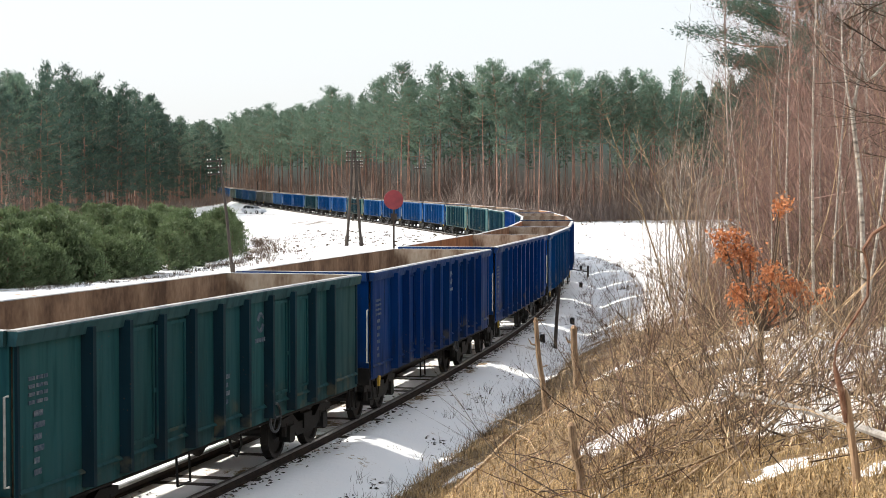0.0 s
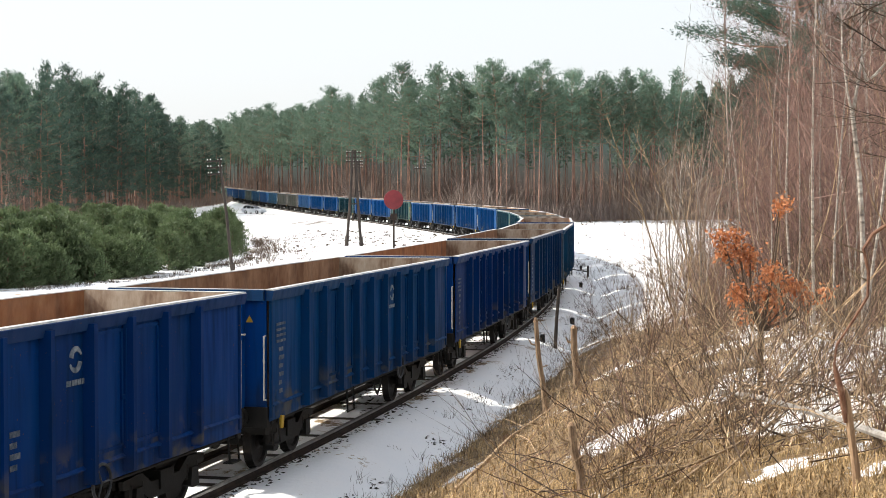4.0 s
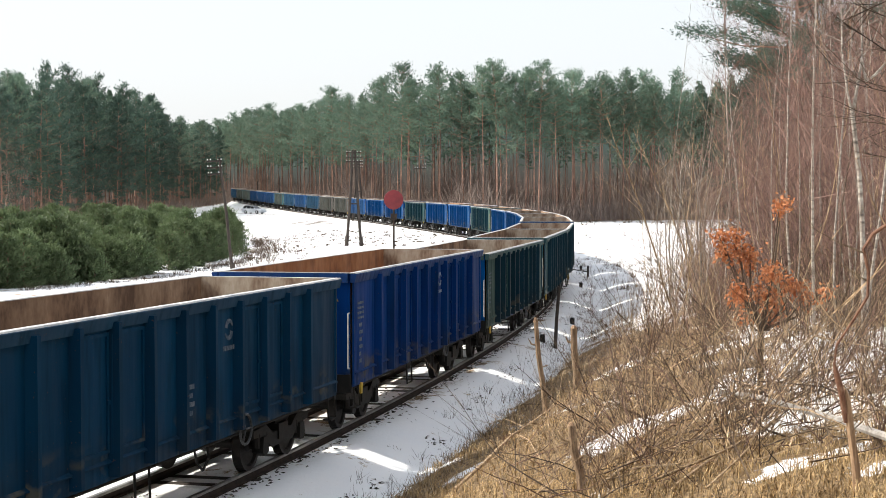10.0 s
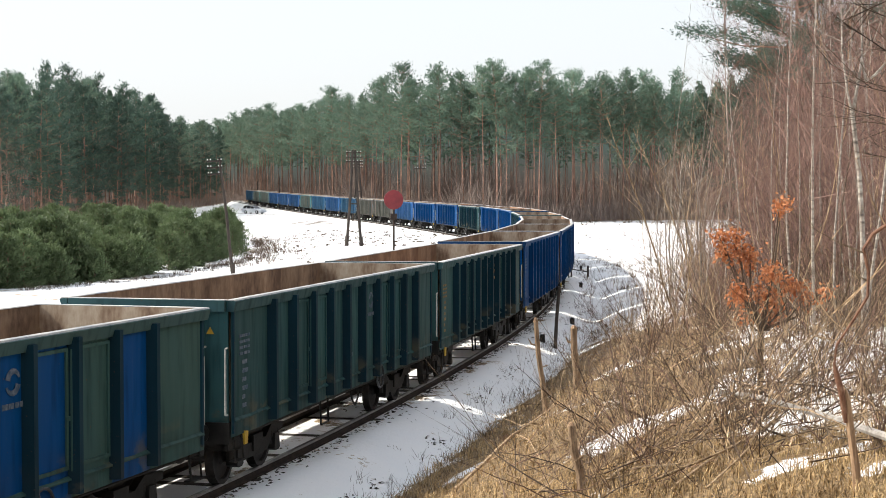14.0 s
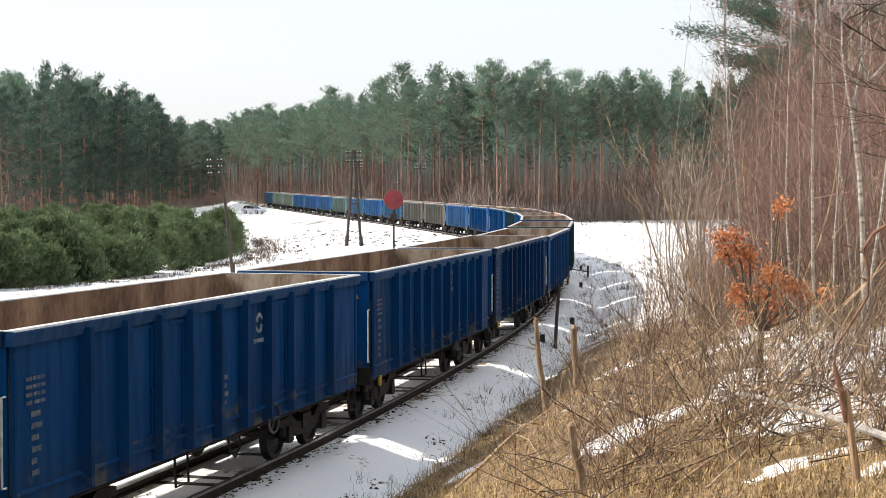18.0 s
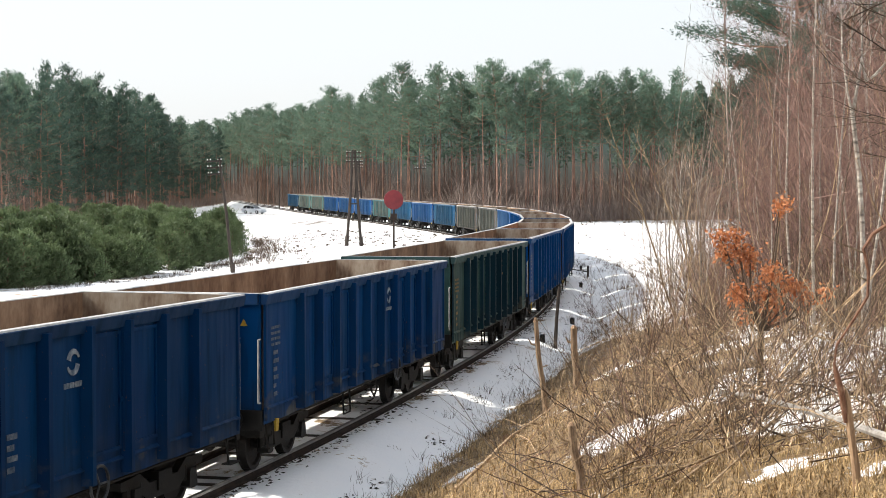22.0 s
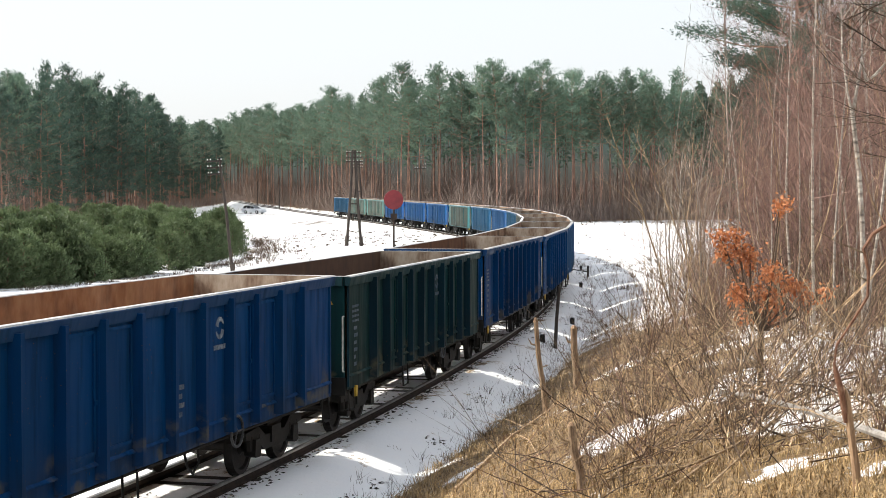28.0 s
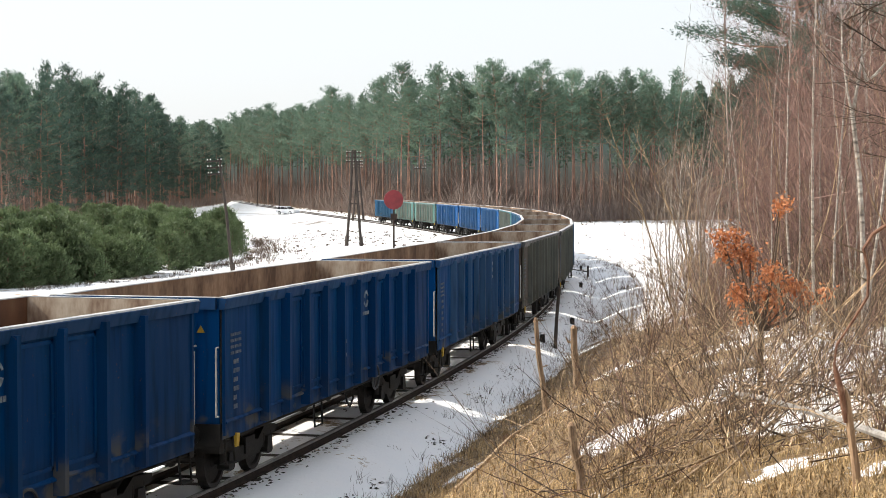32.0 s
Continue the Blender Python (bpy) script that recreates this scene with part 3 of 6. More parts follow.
        x0, x1 = sorted((e * (HALF - 0.02), e * (HALF + 0.07)))
        f.box(x0, x1, -WID + 0.07, WID - 0.07, TOP - 0.19, TOP - 0.012)
        f.box(*sorted((e * (HALF - 0.06), e * (HALF + 0.06))), -WID + 0.07, WID - 0.07, TOP - 0.012, TOP - 0.002, 1)
        part("end_rail", f, [PAINT, RIM], w, "end rail worn to pale bare metal")
        for y in (-0.9, -0.3, 0.3, 0.9):
            f = Form()
            prof = [(e * (HALF - 0.012), y - 0.06), (e * (HALF + 0.05), y - 0.035), (e * (HALF + 0.05), y + 0.035), (e * (HALF - 0.012), y + 0.06)]
            f.prism(prof[::e], SILL + 0.1, TOP - 0.19, "z")
            part("end_post", f, PAINT, w)
        f = Form()
        x0, x1 = sorted((e * (HALF - 0.1), e * (HALF + 0.02)))
        f.box(x0, x1, -1.36, 1.36, 0.86, 1.2)
        part("headstock", f, IRON, w)
        for y in (-0.875, 0.875):
            f = Form()
            f.tube([(e * (HALF + 0.02), y, 1.03), (e * (HALF + 0.06), y, 1.03), (e * (HALF + 0.07), y, 1.03), (e * (HALF + 0.32), y, 1.03), (e * (HALF + 0.33), y, 1.03), (e * (HALF + 0.42), y, 1.03), (e * (HALF + 0.43), y, 1.03), (e * (HALF + 0.465), y, 1.03)],
                   [0.17, 0.17, 0.11, 0.10, 0.075, 0.075, 0.22, 0.21], 12)
            part("buffer", f, IRON, w)
        f = Form()
        f.box(*sorted((e * HALF, e * (HALF + 0.3))), -0.05, 0.05, 0.98, 1.08)
        f.tube([(e * (HALF + 0.25), 0, 1.03), (e * (HALF + 0.42), 0.03, 0.9), (e * (HALF + 0.55), 0, 0.82)], 0.03, 6)
        f.tube([(e * (HALF + 0.02), 0.35, 0.95), (e * (HALF + 0.2), 0.36, 0.6), (e * (HALF + 0.45), 0.3, 0.5)], 0.025, 6)
        part("coupling", f, IRON, w)
        # hand rails and the step at the corner
        for s in (-1, 1):
            f = Form()
            x, y = e * (HALF + 0.09), s * 1.33
            f.tube([(x - 0.09 * e, y, 2.38), (x, y, 2.38), (x, y, 1.32), (x - 0.09 * e, y, 1.32)], 0.016, 6)
            part("handrail", f, PALEPAINT, w, "pale steel handrail")
            f = Form()
            f.tube([(e * (HALF - 0.5), s * 1.36, 1.0), (e * (HALF - 0.5), s * 1.4, 0.55), (e * (HALF - 0.15), s * 1.4, 0.55), (e * (HALF - 0.15), s * 1.36, 1.0)], 0.018, 6)
            f.box(*sorted((e * (HALF - 0.5), e * (HALF - 0.15))), *sorted((s * 1.28, s * 1.44)), 0.54, 0.56)
            part("step", f, IRON, w)
        f = Form()
        f.tube([(e * (HALF + 0.02), -0.40, 2.40), (e * (HALF + 0.1), -0.40, 2.40), (e * (HALF + 0.1), -0.98, 2.40), (e * (HALF + 0.02), -0.98, 2.40)], 0.016, 6)
        part("grab_rail", f, PALEPAINT, w, "pale steel grab rail")
        f = Form()
        f.prism([(-0.065, 2.60), (0.065, 2.60), (0, 2.715)], e * (HALF + 0.001), e * (HALF + 0.006), "x")
        f.v = [(a, b - 1.05, c) for a, b, c in f.v]
        part("warning_plate", f, YELLOW, w, "yellow triangle plate")
    f = Form()
    f.box(-HALF + 0.06, HALF - 0.06, -WID + 0.05, WID - 0.05, FLOOR - 0.06, FLOOR)
    part("floor", f, RUST, w, "rusty empty wagon floor")
    # underframe
    f = Form()
    for y in (-0.25, 0.25):
        f.box(-HALF + 0.1, HALF - 0.1, y - 0.06, y + 0.06, 0.84, 1.14)
    for x in (-2.9, -1.4, 0, 1.4, 2.9):
        f.box(x - 0.05, x + 0.05, -1.3, 1.3, 0.98, 1.14)
    f.tube([(-1.1, 0.5, 0.78), (-1.0, 0.5, 0.78), (-0.2, 0.5, 0.78), (-0.1, 0.5, 0.78)], [0.12, 0.19, 0.19, 0.12], 12)
    f.tube([(0.4, -0.35, 0.72), (3.4, -0.3, 0.62)], 0.025, 6)
    f.tube([(-0.4, -0.35, 0.72), (-3.4, -0.3, 0.62)], 0.025, 6)
    f.box(0.5, 0.95, -0.62, -0.3, 0.6, 0.9)
    part("underframe", f, IRON, w)
    for s in (-1, 1):
        f = Form()
        f.tube([(-1.9, s * 1.34, 1.0), (-1.9, s * 1.36, 0.5), (-1.45, s * 1.36, 0.5), (-1.45, s * 1.34, 1.0)], 0.02, 6)
        part("shunter_step", f, IRON, w)
        f = Form()
        f.tube([(0.25, s * 1.25, 1.0), (0.3, s * 1.3, 0.68), (0.5, s * 1.3, 0.55), (0.72, s * 1.3, 0.7), (0.75, s * 1.25, 1.0)], 0.02, 6)
        part("brake_hose", f, IRON, w)
        f = Form()
        f.prism([(-6.02, 0.78), (-5.9, 0.78), (-5.86, 0.98), (-6.0, 1.0)], *sorted((s * 1.36, s * 1.42)), "y")
        part("rope_hook", f, YELLOW, w, "yellow towing hook")
        f = Form()
        ring = [(1.9 + 0.24 * math.cos(a * math.pi / 8), s * 1.43, 0.98 + 0.24 * math.sin(a * math.pi / 8)) for a in range(17)]
        f.tube(ring, 0.022, 6, caps=False)
        for a in (0, 2.1, 4.2):
            f.tube([(1.9, s * 1.43, 0.98), (1.9 + 0.24 * math.cos(a), s * 1.43, 0.98 + 0.24 * math.sin(a))], 0.014, 5)
        part("brake_wheel", f, STEELGREY, w, "spoked hand brake wheel")
        # stencilled data: bars in the size of the lettering, and the railway's mark as a plain shape
        y = s * (WID + 0.019)
        y0, y1 = sorted((y, y + 0.004 * s))
        f = Form()
        for r in range(4):
            for a, b in ((-6.2, -6.05), (-6.02, -5.86), (-5.84, -5.74)):
                f.box(a, b, y0, y1, 2.52 - r * 0.095, 2.565 - r * 0.095)
        tagged(part("stencil", f, FADED, w, "faded pale stencilled table"), kind="stuff")
        f = Form()
        for r, b in enumerate((-5.86, -5.82, -5.9, -5.84, -5.95, -5.9)):
            f.box(-6.08, b, y0, y1, 2.08 - r * 0.14, 2.15 - r * 0.14)
        tagged(part("stencil", f, FADED, w, "faded pale stencilled data"), kind="stuff")
        f = Form()
        mx = 1.3
        for turn in (0, math.pi):
            arc = [turn + 0.35 + k * 0.42 for k in range(7)]
            ring = [(mx + 0.17 * math.cos(a), 2.62 + 0.17 * math.sin(a)) for a in arc]
            ring += [(mx + (0.06 + 0.012 * k) * math.cos(a), 2.62 + (0.06 + 0.012 * k) * math.sin(a)) for k, a in enumerate(arc[::-1])]
            f.prism(ring, y0, y1, "y")
        for a, b in ((-0.24, -0.12), (-0.1, 0.02), (0.04, 0.13), (0.15, 0.25)):
            f.box(mx + a, mx + b, y0, y1, 2.30, 2.37)
        part("mark", f, MARKING, w, "pale painted mark over a line of lettering")
        f = Form()
        for r in range(4):
            f.box(-0.48, -0.30, y0, y1, 1.86 - r * 0.13, 1.93 - r * 0.13)
            f.box(-0.25, -0.02 - 0.07 * (r % 2), y0, y1, 1.86 - r * 0.13, 1.93 - r * 0.13)
        tagged(part("stencil", f, FADED, w, "faded pale stencilled data"), kind="stuff")
    for x in (-4.5, 4.5):
        build_bogie(w, x)
    return w


ROYAL, BLUE, NAVY, TEAL = (0.0004, 0.031, 0.155), (0.0004, 0.038, 0.136), (0.0008, 0.023, 0.084), (0.0012, 0.036, 0.088)
GREEN, GREY_GREEN, DARK_GREEN, BROWN, PALE_BLUE = (0.016, 0.068, 0.074), (0.034, 0.072, 0.064), (0.008, 0.036, 0.037), (0.06, 0.048, 0.04), (0.03, 0.08, 0.18)
SEA = (0.026, 0.066, 0.066)
COLOURS = {-5: BLUE, -4: GREEN, -3: ROYAL, -2: ROYAL, -1: BLUE, 0: ROYAL, 1: NAVY, 2: TEAL, 3: ROYAL, 4: GREY_GREEN, 5: SEA, 6: SEA, 7: BLUE, 8: BLUE,
           9: BLUE, 10: BLUE, 11: GREY_GREEN, 12: BLUE, 13: BLUE, 14: DARK_GREEN, 15: BLUE, 16: BLUE, 17: BLUE, 18: BROWN, 19: BROWN, 20: TEAL, 21: BLUE, 22: TEAL, 23: GREEN,
           24: BLUE, 25: BLUE, 26: BLUE, 27: GREY_GREEN, 28: GREY_GREEN, 29: TEAL}
NAMES = {ROYAL: "royal blue", BLUE: "blue", NAVY: "dark navy", TEAL: "dull teal-blue", GREEN: "faded sea-green", SEA: "faded greyish sea-green", GREY_GREEN: "weathered grey-green", DARK_GREEN: "dirty dark green", BROWN: "rust-brown", PALE_BLUE: "pale blue"}


# share of fresh rust inside, height and place in the train where a wagon differs from the rest
RUSTY = {-2: 0.55, -1: 0.25, 0: 0.6, 1: 0.3, 3: 0.55, 6: 0.2, 12: 0.15, 13: 0.5, 10: 0.15, 14: 1.85, 15: 1.7}
TALL = {-2: 1.01, 1: 1.015, 3: 1.015, 4: 0.965, 5: 0.98, 6: 0.98, 10: 0.985, 12: 1.02, 13: 1.02, 15: 1.01}
SHIFT = {-5: -0.35, -4: -0.42, -3: -0.45, -2: -0.3, -1: -0.1, 6: -0.08, 7: -0.12}
# paint brightness by wagon; values from 17 on also hold distant sunlight and haze
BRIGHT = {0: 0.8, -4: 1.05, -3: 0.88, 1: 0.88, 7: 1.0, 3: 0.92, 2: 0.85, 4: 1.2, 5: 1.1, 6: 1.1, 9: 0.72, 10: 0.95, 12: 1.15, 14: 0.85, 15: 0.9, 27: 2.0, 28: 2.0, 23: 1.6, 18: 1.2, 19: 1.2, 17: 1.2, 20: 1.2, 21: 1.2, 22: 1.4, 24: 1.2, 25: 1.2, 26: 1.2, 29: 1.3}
PATCHWORK = (GREY_GREEN, GREY_GREEN, GREY_GREEN, BLUE, BLUE, TEAL, BLUE, BLUE, GREY_GREEN, BLUE, GREY_GREEN)
ENDS = {-1: ROYAL, 1: NAVY, 2: PALE_BLUE, 4: BLUE}


def paint_wagon(w, k):
    rnd = random.Random(100 + k)
    base = COLOURS[k]
    blue = base in (ROYAL, BLUE, NAVY, TEAL)
    rust = RUSTY.get(k, 0.05)
    w.scale = (1, 1, TALL.get(k, 1.0))
    for o in w.children_recursive:
        c = base
        v = rnd.uniform(0.9, 1.15)
        kind = o.name.split(".")[0]
        if kind == "panel":
            if k == 4:
                mid = sum(v.co.x for v in o.data.vertices) / len(o.data.vertices)
                c = PATCHWORK[min(LAST - 1, sum(mid > x for x in RIBS) - 1)]
            v = rnd.uniform(0.82, 1.18)
        elif kind in ("post", "top_rail", "end_rail"):
            c = tuple(0.85 * a + 0.15 * b for a, b in zip(base, (0.10, 0.14, 0.17)))
            if kind == "post":
                # worn posts of the far wagons, paler still with sunlight put into the colour
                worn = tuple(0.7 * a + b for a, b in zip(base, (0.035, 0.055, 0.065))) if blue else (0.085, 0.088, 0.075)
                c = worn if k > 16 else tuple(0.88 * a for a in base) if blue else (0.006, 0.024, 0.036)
        elif kind in ("end_wall", "end_post"):
            # ends a quarter brighter than the sides: sunlight on them put into the colour
            c, v = ENDS.get(k, base), v * 1.25
        if kind in ("stencil", "mark") and (k in (6, 11) or (kind == "mark" and not (blue and k not in (1, 2, 8, 12)))):
            o.material_slots[0].link = "OBJECT"
            o.material_slots[0].material = OCHRE if k in (6, 11) else FADED
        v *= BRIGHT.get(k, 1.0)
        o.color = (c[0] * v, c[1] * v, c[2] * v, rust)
    tagged(w, label="empty open freight wagon with ribbed %s steel sides" % NAMES[base] if k != 4 else "empty open freight wagon with patched green and blue steel sides")


def wagon_pose(k, t):
    s = 0.55 - SPEED * (t - 6.0) + PITCH * (k + 0.5) + SHIFT.get(k, 0.0)
    a, b = rail_point(s - 4.5), rail_point(s + 4.5)
    d = b - a
    return Matrix.Translation((a + b) / 2) @ Matrix.Rotation(math.atan2(d.y, d.x), 4, "Z") @ Matrix.Rotation(-math.atan2(d.z, d.xy.length), 4, "Y")


WAGONS = {}


def build_train():
    first = build_wagon()
    for k in range(-5, 30):
        WAGONS[k] = first if k == -5 else copy_thing(first, wagon_pose(k, 0))
    for k, w in WAGONS.items():
        w.matrix_basis = wagon_pose(k, 0)
        paint_wagon(w, k)


build_train()

# ---- trees ----
def tuft(f, p, size, rnd, mat=0, out=None):
    """A spray of needles: one slim pointed sliver, most of them pointing up and outwards."""
    d = Vector((rnd.gauss(0, 1), rnd.gauss(0, 1), rnd.gauss(0.5, 0.7)))
    if out is not None:
        d = d + out * 1.2
    d.normalize()
    s = d.cross(Vector((rnd.gauss(0, 1), rnd.gauss(0, 1), rnd.gauss(0, 1)))).normalized()
    a, w = size * rnd.uniform(0.6, 1.4), size * rnd.uniform(0.13, 0.24)
    f.face([tuple(p - d * a * 0.35 - s * w), tuple(p - d * a * 0.35 + s * w), tuple(p + d * a * 0.65)], mat)


def pine_meshes(seed, height, crown_from, spread, tufts, size, needles, clump=0.11, count=30):
    rnd = random.Random(seed)
    tr = Form()
    n = 7
    lean = (rnd.uniform(-0.5, 0.5), rnd.uniform(-0.5, 0.5))
    line = [Vector((lean[0] * (k / n) ** 2 + rnd.uniform(-0.08, 0.08), lean[1] * (k / n) ** 2 + rnd.uniform(-0.08, 0.08), height * k / n - (0.4 if k == 0 else 0))) for k in range(n + 1)]
    tr.tube(line, [0.145 * (1 - 0.85 * k / n) * height / 22 for k in range(n + 1)], 6)
    cr = Form()
    limbs = []
    for k in range(count):
        t = crown_from + (1 - crown_from) * (k + rnd.random()) / count
        i = min(int(t * n), n - 1)
        p = line[i].lerp(line[i + 1], t * n - i)
        rel = (t - crown_from) / (1 - crown_from)
        reach = spread * (0.22 + 1.05 * math.sin(math.pi * min(1.0, 0.30 + 0.70 * rel)) ** 0.8) * rnd.uniform(0.4, 1.2)
        a = k * 2.4 + rnd.uniform(-0.5, 0.5)
        tip = p + Vector((math.cos(a) * reach, math.sin(a) * reach, reach * rnd.uniform(0.1, 0.35) + 0.9 * rel))
        limbs.append((p, tip))
        tr.tube([p, p.lerp(tip, 0.5) + Vector((0, 0, -0.05 * reach)), tip], [0.05, 0.035, 0.012], 3, caps=False)
    for _ in range(6):
        t = rnd.uniform(0.35, crown_from)
        p = Vector((0, 0, height * t))
        a = rnd.uniform(0, 6.28)
        r = rnd.uniform(0.5, 1.4)
        tr.tube([p, p + Vector((math.cos(a) * r, math.sin(a) * r, rnd.uniform(-0.2, 0.2)))], [0.03, 0.008], 3, caps=False)
    for k in range(tufts):
        p, tip = limbs[int(len(limbs) * rnd.random() ** 0.9)]
        q = p.lerp(tip, rnd.uniform(0.3, 1.08))
        r = clump * spread + 0.2 * size
        tuft(cr, q + Vector((rnd.gauss(0, r), rnd.gauss(0, r), rnd.gauss(0.1, r * 0.6))), size, rnd, 0, (tip - p).normalized())
    return tr.mesh("trunk", [PINEBARK]), cr.mesh("crown", [needles])


def pine_proto(seed, height, crown_from, spread, tufts, size, label, needles=NEEDLE_HAZED, clump=0.11, count=30):
    tm, cm = pine_meshes(seed, height, crown_from, spread, tufts, size, needles, clump, count)
    t = thing("pine_tree", label, "pine tree", "pines of the forest edge")
    part("trunk", tm, None, t)
    part("crown", cm, None, t)
    return t


def build_deep_wood(spots, rnd):
    protos = []
    for i in range(5):
        r = random.Random(900 + i)
        f = Form()
        f.tube([(0, 0, -0.4), (r.uniform(-0.2, 0.2), r.uniform(-0.2, 0.2), 11), (0, 0, 21)], [0.15, 0.11, 0.03], 4, 0, caps=False)
        for _ in range(480):
            t = 0.42 + 0.58 * r.random() ** 0.7
            q = 2.4 * math.sin(math.pi * min(0.97, 0.2 + 0.78 * (t - 0.42) / 0.58)) * r.random() ** 0.5
            a = r.uniform(0, 6.28)
            tuft(f, Vector((q * math.cos(a), q * math.sin(a), 21.5 * t + r.gauss(0, 0.3))), 0.9, r, 1)
        protos.append((np.array([tuple(p) for p in f.v]), f.f, f.m))
    vs, fs, ms, n = [], [], [], 0
    for x, y, s in spots:
        v, ff, mm = rnd.choice(protos)
        a = rnd.uniform(0, 6.28)
        c, d = math.cos(a) * s, math.sin(a) * s
        vs.append(np.stack([v[:, 0] * c - v[:, 1] * d + x, v[:, 0] * d + v[:, 1] * c + y, v[:, 2] * s + ground_at(x, y)], 1))
        fs.extend([tuple(k + n for k in q) for q in ff])
        ms.extend(mm)
        n += len(v)
    # slim bare stems between them
    f = Form()
    for _ in range(170):
        x = rnd.uniform(-30, 60)
        y = float(np.interp(x, *FAR_EDGE)) + rnd.uniform(2, 40)
        z = ground_at(x, y)
        r = rnd.uniform(0.05, 0.09)
        f.tube([(x, y, z - 0.3), (x + rnd.gauss(0, 0.25), y, z + 7), (x + rnd.gauss(0, 0.4), y, z + rnd.uniform(12, 16))], [r, r * 0.8, r * 0.5], 4, 0, caps=False)
    vs.append(np.array([tuple(p) for p in f.v]))
    fs.extend([tuple(k + n for k in q) for q in f.f])
    ms.extend(f.m)
    me = bpy.data.meshes.new("deep_wood")
    me.from_pydata(np.concatenate(vs).tolist(), [], fs)
    me.materials.append(PINEBARK)
    me.materials.append(NEEDLE_HAZED)
    me.polygons.foreach_set("material_index", ms)
    me.update()
    tagged(new("deep_wood", me), "depth of the pine wood and added unseen sky-blocking trees, trunks and dark crowns", "pine wood", kind="stuff")


def build_forest():
    rnd = random.Random(11)
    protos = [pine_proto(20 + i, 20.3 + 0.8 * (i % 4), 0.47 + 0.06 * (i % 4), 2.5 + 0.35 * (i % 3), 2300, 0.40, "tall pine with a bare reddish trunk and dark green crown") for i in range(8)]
    dense = [pine_proto(40 + i, 20.5 + 0.9 * (i % 3), 0.12 + 0.07 * (i % 3), 2.3 + 0.3 * (i % 3), 2700, 0.46, "green pine, darkened as in shade, with limbs reaching far down", NEEDLE_SHADED) for i in range(5)]
    front, deep = [], []
    # the wood behind the far arm of the curve
    for row in range(4):
        x = -66 + rnd.uniform(0, 2)
        while x < 78:
            y = float(np.interp(x, *FAR_EDGE)) + row * rnd.uniform(3.2, 4.8) + rnd.uniform(-1.5, 1.5)
            s = rnd.uniform(0.88, 1.06)
            xx = x + rnd.uniform(-1, 1)
            if row < 2 and xx < 40:
                front.append((xx, y, s))
            else:
                deep.append((xx, y, s * 1.02))
            x += rnd.uniform(1.5, 2.9) if row < 2 else rnd.uniform(3.4, 6.5)
    # the wood beyond the young pines, along the lane
    for row in range(4):
        y = 190 + rnd.uniform(0, 3)
        while y < 390:
            x = -54.0 - row * rnd.uniform(3, 4.4) + rnd.uniform(-1.2, 1.2) - 0.004 * (y - 200)
            s = float(np.interp(y, [196, 215, 244, 290, 319, 356, 392, 450], [0.84, 0.88, 0.98, 0.98, 0.92, 0.82, 0.84, 0.84])) * rnd.uniform(0.86, 1.08)
            if row < 2:
                front.append((x, y, s))
            else:
                deep.append((x, y, s))
            y += rnd.uniform(3.0, 5.0) if row < 2 else rnd.uniform(3.2, 6)
    # unseen trees added beside and behind the viewpoint to keep skylight off the near wagons
    for _ in range(110):
        x, y = rnd.uniform(8, 34), rnd.uniform(-45, 17)
        if x > 0.31 * max(y, 0) + 8 + rnd.uniform(0, 3):
            deep.append((x, y, rnd.uniform(0.7, 1.0)))
    for _ in range(110):
        x, y = rnd.uniform(-28, 70), rnd.uniform(-62, 95)
        if (x > 0.31 * max(y, 0) + 14 and y > -14) or y < -16:
            deep.append((x, y, rnd.uniform(0.6, 0.95)))
    # the gap at the end of the line, closed by wood far behind
    for _ in range(34):
        deep.append((rnd.uniform(-110, -58), rnd.uniform(500, 560), rnd.uniform(0.9, 1.15)))
    rnd.shuffle(front)
    deep.extend(front[300:])
    used = set()
    for x, y, s in front[:300]:
        m = Matrix.Translation((x, y, ground_at(x, y))) @ Matrix.Rotation(rnd.uniform(0, 6.28), 4, "Z") @ Matrix.Diagonal((s * rnd.uniform(0.85, 1.1), s * rnd.uniform(0.85, 1.1), s, 1))
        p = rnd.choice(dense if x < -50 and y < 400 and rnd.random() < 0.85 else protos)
        if p.name in used:
            copy_thing(p, m).matrix_basis = m
        else:
            used.add(p.name)
            p.matrix_basis = m
    build_deep_wood(deep, rnd)
    # glowing sheet added behind the trees, standing in for hazy woods beyond
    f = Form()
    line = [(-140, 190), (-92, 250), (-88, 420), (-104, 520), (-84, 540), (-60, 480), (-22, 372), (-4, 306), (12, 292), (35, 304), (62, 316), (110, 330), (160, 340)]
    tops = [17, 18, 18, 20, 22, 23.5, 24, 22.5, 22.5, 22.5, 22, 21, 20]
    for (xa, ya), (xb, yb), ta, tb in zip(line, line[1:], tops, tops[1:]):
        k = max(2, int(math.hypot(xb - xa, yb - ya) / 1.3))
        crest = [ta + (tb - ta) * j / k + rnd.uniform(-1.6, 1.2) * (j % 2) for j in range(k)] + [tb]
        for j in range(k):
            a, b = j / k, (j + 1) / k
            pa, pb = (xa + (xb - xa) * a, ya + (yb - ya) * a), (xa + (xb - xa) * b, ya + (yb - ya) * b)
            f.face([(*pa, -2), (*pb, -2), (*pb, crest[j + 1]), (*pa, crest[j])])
    solid("backdrop", f, DISTANCE, "glowing backdrop sheet of hazy pine woods behind the trees", "distant woods", kind="structure")
    # brown undergrowth at the foot of the woods
    f = Form()
    for _ in range(21000):
        if rnd.random() < 0.8:
            x = rnd.uniform(-64, 70)
